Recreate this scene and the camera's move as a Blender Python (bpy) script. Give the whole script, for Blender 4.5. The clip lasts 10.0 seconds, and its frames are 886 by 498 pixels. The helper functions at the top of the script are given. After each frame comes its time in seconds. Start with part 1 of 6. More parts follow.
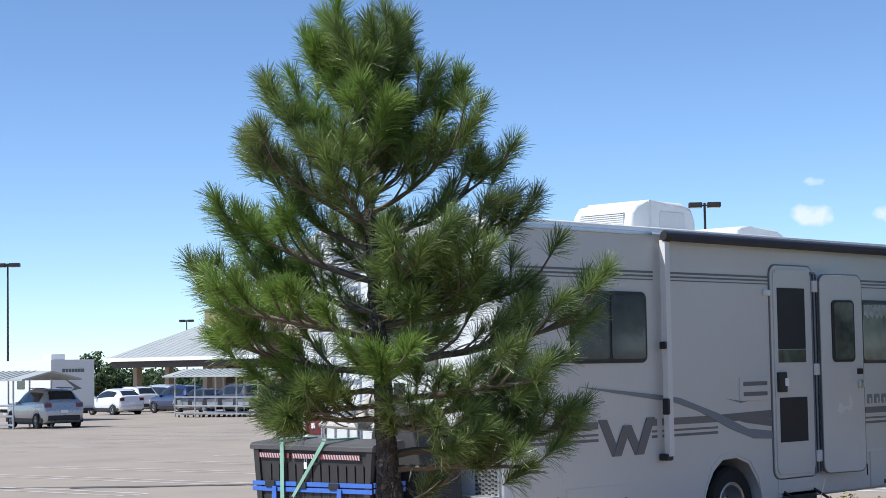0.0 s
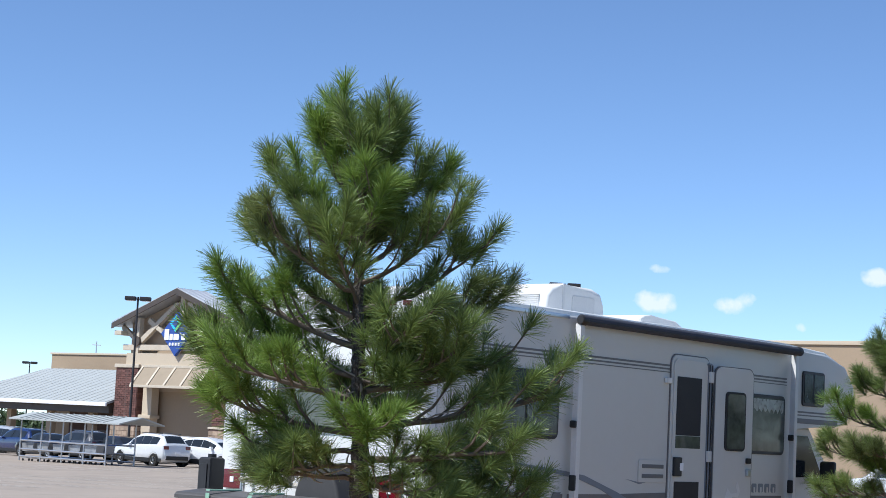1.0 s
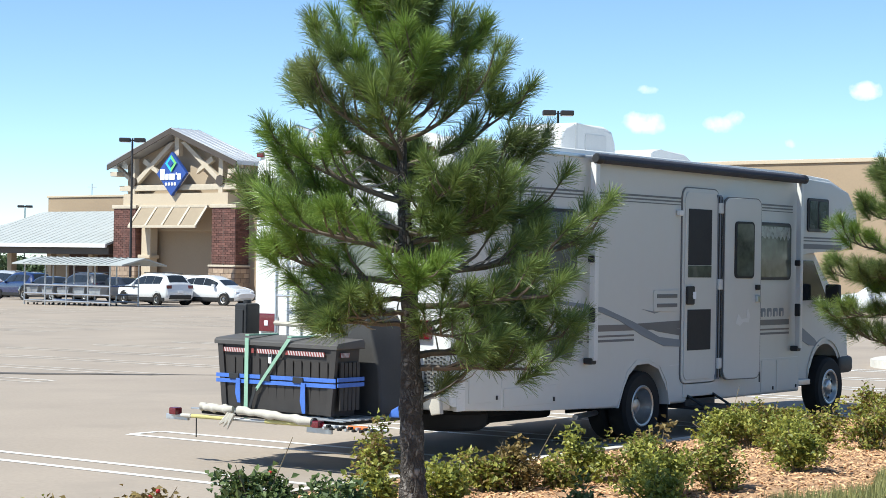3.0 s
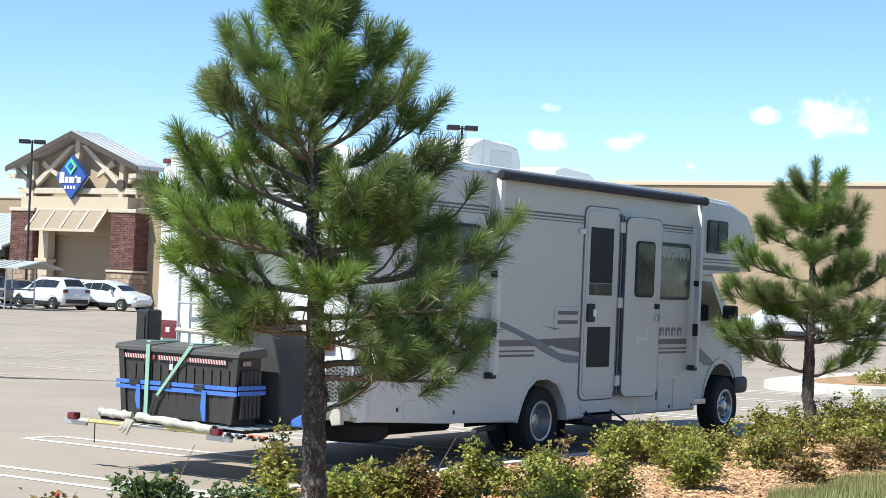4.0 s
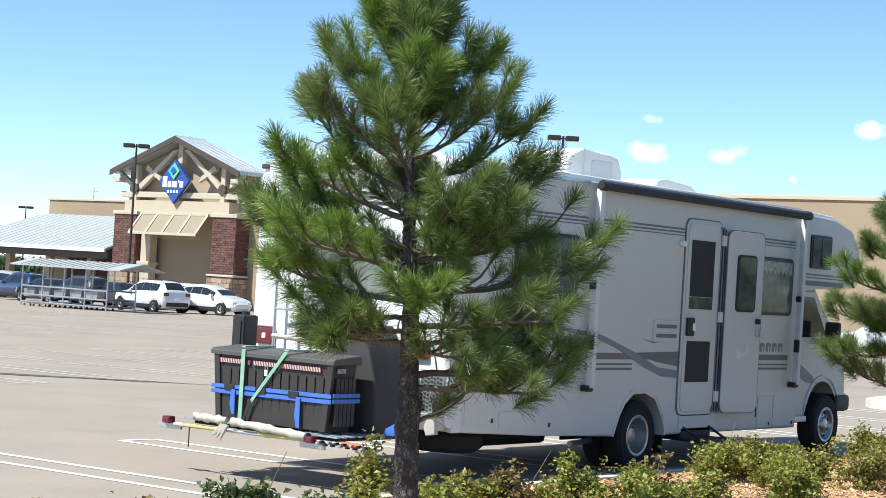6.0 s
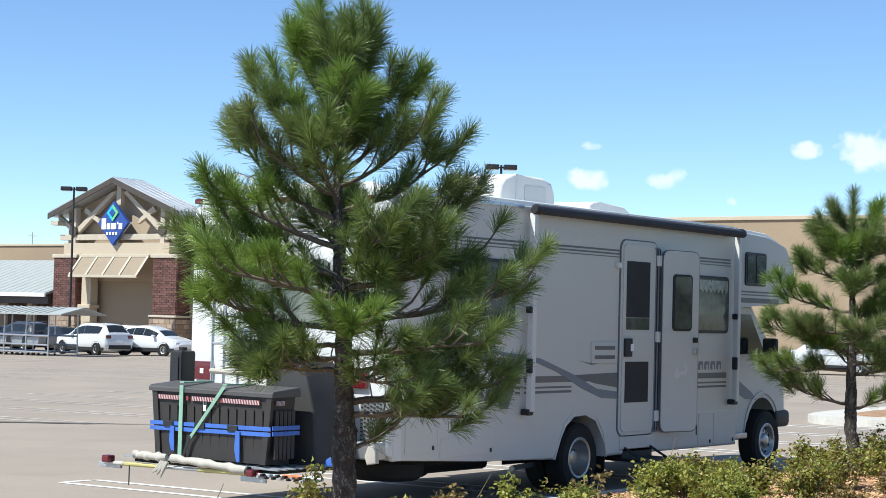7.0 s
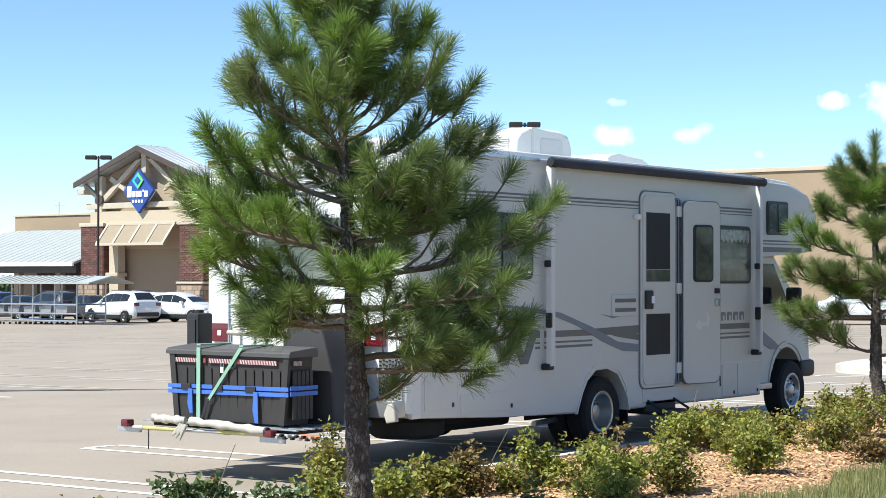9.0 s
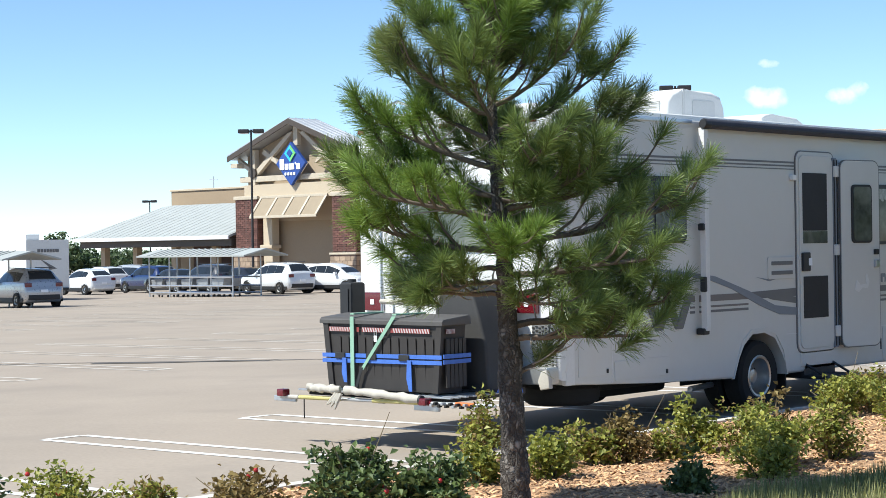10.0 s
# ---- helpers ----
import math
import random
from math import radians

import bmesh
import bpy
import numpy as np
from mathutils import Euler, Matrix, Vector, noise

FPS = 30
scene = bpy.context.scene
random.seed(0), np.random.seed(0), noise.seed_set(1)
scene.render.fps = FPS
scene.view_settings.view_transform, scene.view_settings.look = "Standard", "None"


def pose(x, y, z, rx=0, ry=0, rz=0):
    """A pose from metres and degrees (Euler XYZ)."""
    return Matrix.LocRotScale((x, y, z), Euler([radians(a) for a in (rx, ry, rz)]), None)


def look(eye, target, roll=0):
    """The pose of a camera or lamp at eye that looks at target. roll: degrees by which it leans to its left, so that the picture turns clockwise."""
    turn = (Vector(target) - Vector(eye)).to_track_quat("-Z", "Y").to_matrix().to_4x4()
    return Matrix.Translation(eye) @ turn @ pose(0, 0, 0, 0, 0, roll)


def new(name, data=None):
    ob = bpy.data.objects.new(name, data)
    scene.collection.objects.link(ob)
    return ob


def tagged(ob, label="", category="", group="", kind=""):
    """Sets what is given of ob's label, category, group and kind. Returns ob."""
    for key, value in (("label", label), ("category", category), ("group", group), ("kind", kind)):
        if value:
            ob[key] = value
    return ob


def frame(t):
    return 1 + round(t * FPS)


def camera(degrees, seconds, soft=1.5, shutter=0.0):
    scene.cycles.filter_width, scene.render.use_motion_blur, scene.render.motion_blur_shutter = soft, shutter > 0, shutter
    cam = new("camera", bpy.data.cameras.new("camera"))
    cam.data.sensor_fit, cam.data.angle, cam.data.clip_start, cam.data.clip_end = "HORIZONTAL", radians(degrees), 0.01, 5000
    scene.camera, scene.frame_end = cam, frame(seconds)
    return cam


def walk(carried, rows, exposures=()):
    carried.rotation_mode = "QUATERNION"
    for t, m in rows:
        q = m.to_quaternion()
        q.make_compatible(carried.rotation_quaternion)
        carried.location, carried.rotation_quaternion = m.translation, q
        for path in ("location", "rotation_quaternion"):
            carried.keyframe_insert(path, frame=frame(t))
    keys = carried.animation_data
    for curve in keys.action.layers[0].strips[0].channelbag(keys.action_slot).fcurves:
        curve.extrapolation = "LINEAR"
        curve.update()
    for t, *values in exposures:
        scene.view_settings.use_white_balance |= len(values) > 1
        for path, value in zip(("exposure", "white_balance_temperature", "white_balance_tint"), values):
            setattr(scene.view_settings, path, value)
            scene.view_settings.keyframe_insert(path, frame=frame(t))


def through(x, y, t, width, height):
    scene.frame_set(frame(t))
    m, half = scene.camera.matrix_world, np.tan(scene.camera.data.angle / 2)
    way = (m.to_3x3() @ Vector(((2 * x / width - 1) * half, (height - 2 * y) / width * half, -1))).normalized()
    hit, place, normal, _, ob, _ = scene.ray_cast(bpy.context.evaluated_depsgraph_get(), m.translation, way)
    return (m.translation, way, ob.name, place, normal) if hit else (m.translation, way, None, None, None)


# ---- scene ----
cam = camera(28.1, 10.0, soft=0.85)
PATH = [
    (0, (-11.184, -9.868, 1.768), (-9.741, -8.489, 1.899), -1.0),
    (0.5, (-11.702, -9.874, 1.757), (-10.177, -8.594, 1.944), 2.5),
    (1, (-12.179, -9.744, 1.763), (-10.629, -8.497, 1.97), 2.9),
    (1.5, (-12.289, -9.541, 1.798), (-10.82, -8.188, 1.907), 3.0),
    (2, (-12.681, -9.759, 1.834), (-11.181, -8.437, 1.849), 0.6),
    (2.5, (-12.761, -9.821, 1.855), (-11.235, -8.529, 1.825), 0.3),
    (3, (-12.829, -9.871, 1.868), (-11.259, -8.631, 1.882), 0.9),
    (3.2, (-12.855, -9.879, 1.866), (-11.266, -8.666, 1.88), 1.6),
    (4.3, (-12.928, -9.886, 1.864), (-11.288, -8.743, 1.899), 2.4),
    (4.5, (-12.927, -9.876, 1.86), (-11.307, -8.704, 1.891), 3.1),
    (5, (-12.903, -9.851, 1.857), (-11.315, -8.636, 1.891), 3.2),
    (5.5, (-12.889, -9.831, 1.853), (-11.31, -8.603, 1.885), 3.7),
    (5.7, (-12.819, -9.798, 1.873), (-11.247, -8.563, 1.903), 3.7),
    (6.8, (-12.779, -9.871, 1.835), (-11.195, -8.651, 1.912), 2.2),
    (7, (-12.774, -9.889, 1.827), (-11.167, -8.7, 1.903), 1.5),
    (7.5, (-12.692, -9.911, 1.806), (-11.07, -8.741, 1.866), 1.3),
    (8, (-12.61, -9.94, 1.796), (-10.979, -8.783, 1.849), 0.4),
    (8.5, (-12.634, -9.949, 1.791), (-10.997, -8.801, 1.838), 2.0),
    (9, (-12.59, -9.892, 1.787), (-11.001, -8.678, 1.818), 0.1),
    (9.5, (-12.527, -9.828, 1.775), (-11.014, -8.521, 1.798), 0.0),
    (10, (-12.515, -9.832, 1.774), (-11.035, -8.486, 1.77), -0.9),
]
walk(cam, [(t, look(eye, target, roll)) for t, eye, target, roll in PATH],
     [(0, -0.06, 5900, 9), (1.0, -0.03, 5850, 9), (1.5, 0.0, 5900, 8), (2.0, -0.03, 6150, 6), (2.5, 0.16, 6250, 4), (4.5, 0.36, 6200, 3), (5.7, 0.35, 6200, 3), (6.8, 0.12, 6100, 4), (7.5, 0.22, 6150, 4), (7.95, 0.36, 6200, 3), (8.5, 0.38, 6200, 3), (10.0, 0.25, 6250, 4)])

# ---- light ----
SUN = Vector((-0.55, 0.255, 0.795)).normalized()
sun_data = bpy.data.lights.new("sun", "SUN")
sun_data.energy, sun_data.angle, sun_data.color = 6.0, radians(0.53), (1.0, 0.955, 0.88)
sun = new("sun", sun_data)
sun.matrix_world = look(SUN * 60, (0, 0, 0))

world = bpy.data.worlds.new("sky")
scene.world = world
world.use_nodes = True
wn, wl = world.node_tree.nodes, world.node_tree.links
wn.clear()
sky = wn.new("ShaderNodeTexSky")
sky.sky_type, sky.sun_disc = "NISHITA", False
sky.sun_elevation = math.asin(SUN.z)
sky.sun_rotation = math.atan2(SUN.x, SUN.y)
sky.air_density, sky.dust_density, sky.ozone_density = 0.75, 0.02, 2.8
sky.altitude = 1800
coord = wn.new("ShaderNodeTexCoord")
fluff = wn.new("ShaderNodeTexNoise")
fluff.inputs["Scale"].default_value, fluff.inputs["Detail"].default_value = 70.0, 6.0
wl.new(coord.outputs["Generated"], fluff.inputs["Vector"])


def cloud_mask(azimuth, height, wide, tall):
    """A small fair-weather cloud in the sky: a ragged spot at a compass angle and height, in degrees."""
    a, e = radians(azimuth), radians(height)
    ahead = Vector((math.cos(a) * math.cos(e), math.sin(a) * math.cos(e), math.sin(e)))
    side = Vector((-math.sin(a), math.cos(a), 0))
    up = ahead.cross(side)
    total = None
    for axis, size in ((side, wide), (up, tall)):
        dot = wn.new("ShaderNodeVectorMath")
        dot.operation = "DOT_PRODUCT"
        dot.inputs[1].default_value = axis / radians(size)
        wl.new(coord.outputs["Generated"], dot.inputs[0])
        square = wn.new("ShaderNodeMath")
        square.operation = "MULTIPLY"
        wl.new(dot.outputs["Value"], square.inputs[0])
        wl.new(dot.outputs["Value"], square.inputs[1])
        if total:
            add = wn.new("ShaderNodeMath")
            wl.new(total, add.inputs[0])
            wl.new(square.outputs[0], add.inputs[1])
            total = add.outputs[0]
        else:
            total = square.outputs[0]
    front = wn.new("ShaderNodeVectorMath")
    front.operation = "DOT_PRODUCT"
    front.inputs[1].default_value = ahead
    wl.new(coord.outputs["Generated"], front.inputs[0])
    keep = wn.new("ShaderNodeMath")
    keep.operation = "GREATER_THAN"
    keep.inputs[1].default_value = 0.9
    wl.new(front.outputs["Value"], keep.inputs[0])
    fade = wn.new("ShaderNodeMapRange")
    fade.inputs["From Min"].default_value, fade.inputs["From Max"].default_value = 0.0, 1.0
    fade.inputs["To Min"].default_value, fade.inputs["To Max"].default_value = 1.0, 0.0
    wl.new(total, fade.inputs["Value"])
    ragged = wn.new("ShaderNodeMath")
    ragged.operation = "MULTIPLY_ADD"
    wl.new(fluff.outputs["Fac"], ragged.inputs[0])
    ragged.inputs[1].default_value = 2.6
    wl.new(fade.outputs[0], ragged.inputs[2])
    cut = wn.new("ShaderNodeMapRange")
    cut.inputs["From Min"].default_value, cut.inputs["From Max"].default_value = 1.75, 2.3
    cut.inputs["To Max"].default_value = 0.85
    wl.new(ragged.outputs[0], cut.inputs["Value"])
    both = wn.new("ShaderNodeMath")
    both.operation = "MULTIPLY"
    wl.new(cut.outputs[0], both.inputs[0])
    wl.new(keep.outputs[0], both.inputs[1])
    gate = wn.new("ShaderNodeMath")
    gate.operation = "MULTIPLY"
    inside = wn.new("ShaderNodeMath")
    inside.operation = "GREATER_THAN"
    inside.inputs[1].default_value = 0.01
    wl.new(fade.outputs[0], inside.inputs[0])
    wl.new(both.outputs[0], gate.inputs[0])
    wl.new(inside.outputs[0], gate.inputs[1])
    return gate.outputs[0]


tone = sky.outputs[0]
CLOUDS = ((31.8, 4.55, 1.05, 0.5), (29.4, 4.6, 0.8, 0.5), (22.8, 5.6, 1.7, 0.9), (25.0, 5.6, 0.7, 0.4), (31.8, 5.6, 0.5, 0.25), (27.2, 3.9, 0.35, 0.25), (17.5, 6.2, 2.4, 1.2))
for spot in CLOUDS:
    mix = wn.new("ShaderNodeMix")
    mix.data_type = "RGBA"
    wl.new(cloud_mask(*spot), mix.inputs["Factor"])
    wl.new(tone, mix.inputs["A"])
    mix.inputs["B"].default_value = (5.9, 6.1, 6.3, 1)
    tone = mix.outputs["Result"]
back = wn.new("ShaderNodeBackground")
back.inputs["Strength"].default_value = 0.165
wl.new(tone, back.inputs["Color"])
world_out = wn.new("ShaderNodeOutputWorld")
wl.new(back.outputs[0], world_out.inputs[0])


# ---- materials ----
def surface(name, color, rough=0.6, metal=0.0, vary=0.15, scale=6.0, fine=0.0, bump=0.0, spread=0.0, island=False, stain=None, stain_at=0.62, coat=0.0, streak=False):
    """A material with colour that wanders at a coarse and a fine scale, relief, and stains."""
    m = bpy.data.materials.new(name)
    m.use_nodes = True
    n, l = m.node_tree.nodes, m.node_tree.links
    b = n["Principled BSDF"]
    b.inputs["Roughness"].default_value, b.inputs["Metallic"].default_value = rough, metal
    b.inputs["Coat Weight"].default_value = coat
    tc = n.new("ShaderNodeTexCoord")
    big = n.new("ShaderNodeTexNoise")
    big.inputs["Scale"].default_value, big.inputs["Detail"].default_value = scale, 5
    l.new(tc.outputs["Object"], big.inputs["Vector"])
    small = n.new("ShaderNodeTexNoise")
    small.inputs["Scale"].default_value, small.inputs["Detail"].default_value = fine or scale * 11, 4
    l.new(tc.outputs["Object"], small.inputs["Vector"])
    both = n.new("ShaderNodeMath")
    l.new(big.outputs["Fac"], both.inputs[0])
    l.new(small.outputs["Fac"], both.inputs[1])
    ramp = n.new("ShaderNodeMapRange")
    ramp.inputs["From Min"].default_value, ramp.inputs["From Max"].default_value = 0.65, 1.35
    ramp.inputs["To Min"].default_value, ramp.inputs["To Max"].default_value = 1 - vary, 1 + vary
    l.new(both.outputs[0], ramp.inputs["Value"])
    factor = ramp.outputs[0]
    if spread:
        source = n.new("ShaderNodeNewGeometry" if island else "ShaderNodeObjectInfo")
        pick = n.new("ShaderNodeMapRange")
        pick.inputs["To Min"].default_value, pick.inputs["To Max"].default_value = 1 - spread, 1 + spread
        l.new(source.outputs["Random Per Island" if island else "Random"], pick.inputs["Value"])
        times = n.new("ShaderNodeMath")
        times.operation = "MULTIPLY"
        l.new(factor, times.inputs[0])
        l.new(pick.outputs[0], times.inputs[1])
        factor = times.outputs[0]
    shade = n.new("ShaderNodeVectorMath")
    shade.operation = "SCALE"
    shade.inputs[0].default_value = color
    l.new(factor, shade.inputs["Scale"])
    out = shade.outputs[0]
    if stain:
        spot = n.new("ShaderNodeTexNoise")
        spot.inputs["Scale"].default_value, spot.inputs["Detail"].default_value = scale * 0.6 + 0.3, 8
        if streak:
            pull = n.new("ShaderNodeMapping")
            pull.inputs["Scale"].default_value = (7, 7, 0.7)
            l.new(tc.outputs["Object"], pull.inputs["Vector"])
            l.new(pull.outputs[0], spot.inputs["Vector"])
        else:
            l.new(tc.outputs["Object"], spot.inputs["Vector"])
        edge = n.new("ShaderNodeMapRange")
        edge.inputs["From Min"].default_value, edge.inputs["From Max"].default_value = stain_at - 0.08, stain_at + 0.1
        edge.inputs["To Max"].default_value = 0.75
        l.new(spot.outputs["Fac"], edge.inputs["Value"])
        blend = n.new("ShaderNodeMix")
        blend.data_type = "RGBA"
        l.new(edge.outputs[0], blend.inputs["Factor"])
        l.new(out, blend.inputs["A"])
        blend.inputs["B"].default_value = (*stain, 1)
        out = blend.outputs["Result"]
    l.new(out, b.inputs["Base Color"])
    rr = n.new("ShaderNodeMapRange")
    rr.inputs["To Min"].default_value, rr.inputs["To Max"].default_value = max(0.02, rough - 0.1), min(1, rough + 0.1)
    l.new(small.outputs["Fac"], rr.inputs["Value"])
    l.new(rr.outputs[0], b.inputs["Roughness"])
    if bump:
        relief = n.new("ShaderNodeBump")
        relief.inputs["Strength"].default_value, relief.inputs["Distance"].default_value = min(1.0, bump * 40), bump
        l.new(small.outputs["Fac"], relief.inputs["Height"])
        l.new(relief.outputs[0], b.inputs["Normal"])
    return m


def foliage(name, dark, light, rough=0.55, through=0.25):
    """Leaves or needles: every leaf picks its own tint between two, and lets some light through."""
    m = bpy.data.materials.new(name)
    m.use_nodes = True
    n, l = m.node_tree.nodes, m.node_tree.links
    b = n["Principled BSDF"]
    b.inputs["Roughness"].default_value = rough
    geo = n.new("ShaderNodeNewGeometry")
    tc = n.new("ShaderNodeTexCoord")
    wide = n.new("ShaderNodeTexNoise")
    wide.inputs["Scale"].default_value = 3.0
    l.new(tc.outputs["Object"], wide.inputs["Vector"])
    both = n.new("ShaderNodeMath")
    both.operation = "MULTIPLY_ADD"
    l.new(geo.outputs["Random Per Island"], both.inputs[0])
    both.inputs[1].default_value = 0.6
    l.new(wide.outputs["Fac"], both.inputs[2])
    pick = n.new("ShaderNodeMapRange")
    pick.inputs["From Min"].default_value, pick.inputs["From Max"].default_value = 0.35, 1.2
    l.new(both.outputs[0], pick.inputs["Value"])
    mix = n.new("ShaderNodeMix")
    mix.data_type = "RGBA"
    mix.inputs["A"].default_value, mix.inputs["B"].default_value = (*dark, 1), (*light, 1)
    l.new(pick.outputs[0], mix.inputs["Factor"])
    l.new(mix.outputs["Result"], b.inputs["Base Color"])
    leaf = n.new("ShaderNodeBsdfTranslucent")
    l.new(mix.outputs["Result"], leaf.inputs["Color"])
    join = n.new("ShaderNodeMixShader")
    join.inputs[0].default_value = through
    l.new(b.outputs[0], join.inputs[1])
    l.new(leaf.outputs[0], join.inputs[2])
    l.new(join.outputs[0], n["Material Output"].inputs["Surface"])
    return m


def bark(name):
    """Plated pine bark: pale grey-brown flakes parted by dark furrows that run up the trunk."""
    m = bpy.data.materials.new(name)
    m.use_nodes = True
    n, l = m.node_tree.nodes, m.node_tree.links
    b = n["Principled BSDF"]
    b.inputs["Roughness"].default_value = 0.95
    tc = n.new("ShaderNodeTexCoord")
    warp = n.new("ShaderNodeTexNoise")
    warp.inputs["Scale"].default_value, warp.inputs["Detail"].default_value = 14, 4
    l.new(tc.outputs["Object"], warp.inputs["Vector"])
    bent = n.new("ShaderNodeVectorMath")
    bent.operation = "MULTIPLY_ADD"
    bent.inputs[1].default_value = (0.11, 0.11, 0.16)
    l.new(warp.outputs["Color"], bent.inputs[0])
    l.new(tc.outputs["Object"], bent.inputs[2])
    pull = n.new("ShaderNodeMapping")
    pull.inputs["Scale"].default_value = (40, 40, 17)
    l.new(bent.outputs[0], pull.inputs["Vector"])
    plates = n.new("ShaderNodeTexVoronoi")
    plates.feature = "DISTANCE_TO_EDGE"
    plates.inputs["Scale"].default_value = 1.0
    l.new(pull.outputs[0], plates.inputs["Vector"])
    cells = n.new("ShaderNodeTexVoronoi")
    cells.inputs["Scale"].default_value = 1.0
    l.new(pull.outputs[0], cells.inputs["Vector"])
    flake = n.new("ShaderNodeMix")
    flake.data_type = "RGBA"
    flake.inputs["A"].default_value, flake.inputs["B"].default_value = (0.075, 0.06, 0.05, 1), (0.30, 0.265, 0.235, 1)
    grain = n.new("ShaderNodeMath")
    grain.operation = "MULTIPLY"
    tint = n.new("ShaderNodeSeparateColor")
    l.new(cells.outputs["Color"], tint.inputs[0])
    l.new(tint.outputs[0], grain.inputs[0])
    l.new(warp.outputs["Fac"], grain.inputs[1])
    spread = n.new("ShaderNodeMapRange")
    spread.inputs["From Min"].default_value, spread.inputs["From Max"].default_value = 0.1, 0.55
    l.new(grain.outputs[0], spread.inputs["Value"])
    l.new(spread.outputs[0], flake.inputs["Factor"])
    edge = n.new("ShaderNodeMapRange")
    edge.inputs["From Min"].default_value, edge.inputs["From Max"].default_value = -0.05, 0.32
    l.new(plates.outputs["Distance"], edge.inputs["Value"])
    furrow = n.new("ShaderNodeMix")
    furrow.data_type = "RGBA"
    furrow.inputs["A"].default_value = (0.055, 0.045, 0.038, 1)
    l.new(edge.outputs[0], furrow.inputs["Factor"])
    l.new(flake.outputs["Result"], furrow.inputs["B"])
    l.new(furrow.outputs["Result"], b.inputs["Base Color"])
    relief = n.new("ShaderNodeBump")
    relief.inputs["Strength"].default_value, relief.inputs["Distance"].default_value = 1.0, 0.012
    l.new(edge.outputs[0], relief.inputs["Height"])
    l.new(relief.outputs[0], b.inputs["Normal"])
    return m


def glassy(name, color, rough=0.06):
    m = bpy.data.materials.new(name)
    m.use_nodes = True
    b = m.node_tree.nodes["Principled BSDF"]
    b.inputs["Base Color"].default_value = (*color, 1)
    b.inputs["Roughness"].default_value = rough
    b.inputs["IOR"].default_value = 1.5
    return m


M_ASPHALT = surface("asphalt", (0.33, 0.272, 0.218), 0.9, vary=0.13, scale=0.35, fine=26, bump=0.004, stain=(0.27, 0.225, 0.185), stain_at=0.6)
M_LINE = surface("line_paint", (0.72, 0.70, 0.66), 0.7, vary=0.14, scale=1.5, fine=45, stain=(0.42, 0.38, 0.33), stain_at=0.63)
M_LINEOLD = surface("faded_line_paint", (0.58, 0.53, 0.47), 0.8, vary=0.15, scale=1.5, fine=30, stain=(0.36, 0.305, 0.25), stain_at=0.52)
M_TAR = surface("tar", (0.09, 0.08, 0.07), 0.8, scale=2)
M_KERB = surface("kerb_concrete", (0.56, 0.53, 0.47), 0.85, vary=0.12, scale=2, bump=0.003, stain=(0.36, 0.33, 0.29))
M_SOIL = surface("mulch_soil", (0.38, 0.23, 0.13), 0.95, vary=0.4, scale=4, fine=50, bump=0.02)
M_CHIP = surface("mulch_chip", (0.58, 0.35, 0.19), 0.9, vary=0.2, scale=9, spread=0.55, island=True)
M_TURF = surface("turf_soil", (0.19, 0.165, 0.08), 0.95, vary=0.3, scale=1.5, bump=0.01)
M_GRASS = foliage("grass_blade", (0.15, 0.17, 0.055), (0.40, 0.38, 0.15), 0.6, 0.3)
M_NEEDLE = foliage("pine_needle", (0.075, 0.115, 0.04), (0.30, 0.385, 0.105), 0.34, 0.32)
# brighter green for some boughs: sunlit tips put into the needle colour
M_SUNNEEDLE = foliage("sunlit_pine_needle", (0.11, 0.18, 0.035), (0.30, 0.42, 0.085), 0.36, 0.3)
M_OLDNEEDLE = foliage("old_pine_needle", (0.08, 0.11, 0.042), (0.27, 0.32, 0.105), 0.4, 0.28)
M_BARK = bark("pine_bark")
M_TWIG = surface("twig_bark", (0.15, 0.118, 0.092), 0.9, vary=0.35, scale=12, bump=0.004)
M_DEADTWIG = surface("bare_twig", (0.36, 0.31, 0.26), 0.9, vary=0.25, scale=14)
M_LEAF = foliage("shrub_leaf", (0.10, 0.14, 0.024), (0.50, 0.48, 0.10), 0.5, 0.36)
M_LEAFDARK = foliage("dark_shrub_leaf", (0.035, 0.065, 0.022), (0.17, 0.22, 0.07), 0.4, 0.2)
M_LEAFDRY = foliage("dry_shrub_leaf", (0.13, 0.085, 0.03), (0.30, 0.22, 0.07), 0.7, 0.25)
M_STEM = surface("shrub_stem", (0.19, 0.15, 0.09), 0.9, scale=9)
M_HIP = surface("red_hip", (0.45, 0.03, 0.03), 0.4, scale=9)
M_FARLEAF = foliage("far_leaf", (0.035, 0.065, 0.02), (0.08, 0.12, 0.04), 0.6, 0.2)
M_WHITE = surface("coach_white", (0.60, 0.59, 0.555), 0.42, vary=0.02, scale=0.8, fine=9, stain=(0.60, 0.58, 0.54), stain_at=0.62, coat=0.08, streak=True)
M_GELCOAT = surface("gelcoat_white", (0.70, 0.70, 0.68), 0.3, vary=0.03, scale=1.2, coat=0.3)
M_PLASTIC = surface("roof_plastic", (0.78, 0.77, 0.74), 0.5, vary=0.05, scale=4)
M_ALU = surface("aluminium", (0.62, 0.63, 0.65), 0.35, metal=0.9, vary=0.08, scale=5)
M_DIAMOND = surface("diamond_plate", (0.55, 0.55, 0.54), 0.4, metal=0.8, vary=0.1, scale=8)
M_ARM = surface("awning_arm", (0.68, 0.67, 0.645), 0.45, vary=0.05, scale=5)
M_AWNING = surface("awning_vinyl", (0.05, 0.053, 0.072), 0.9, vary=0.2, scale=5)
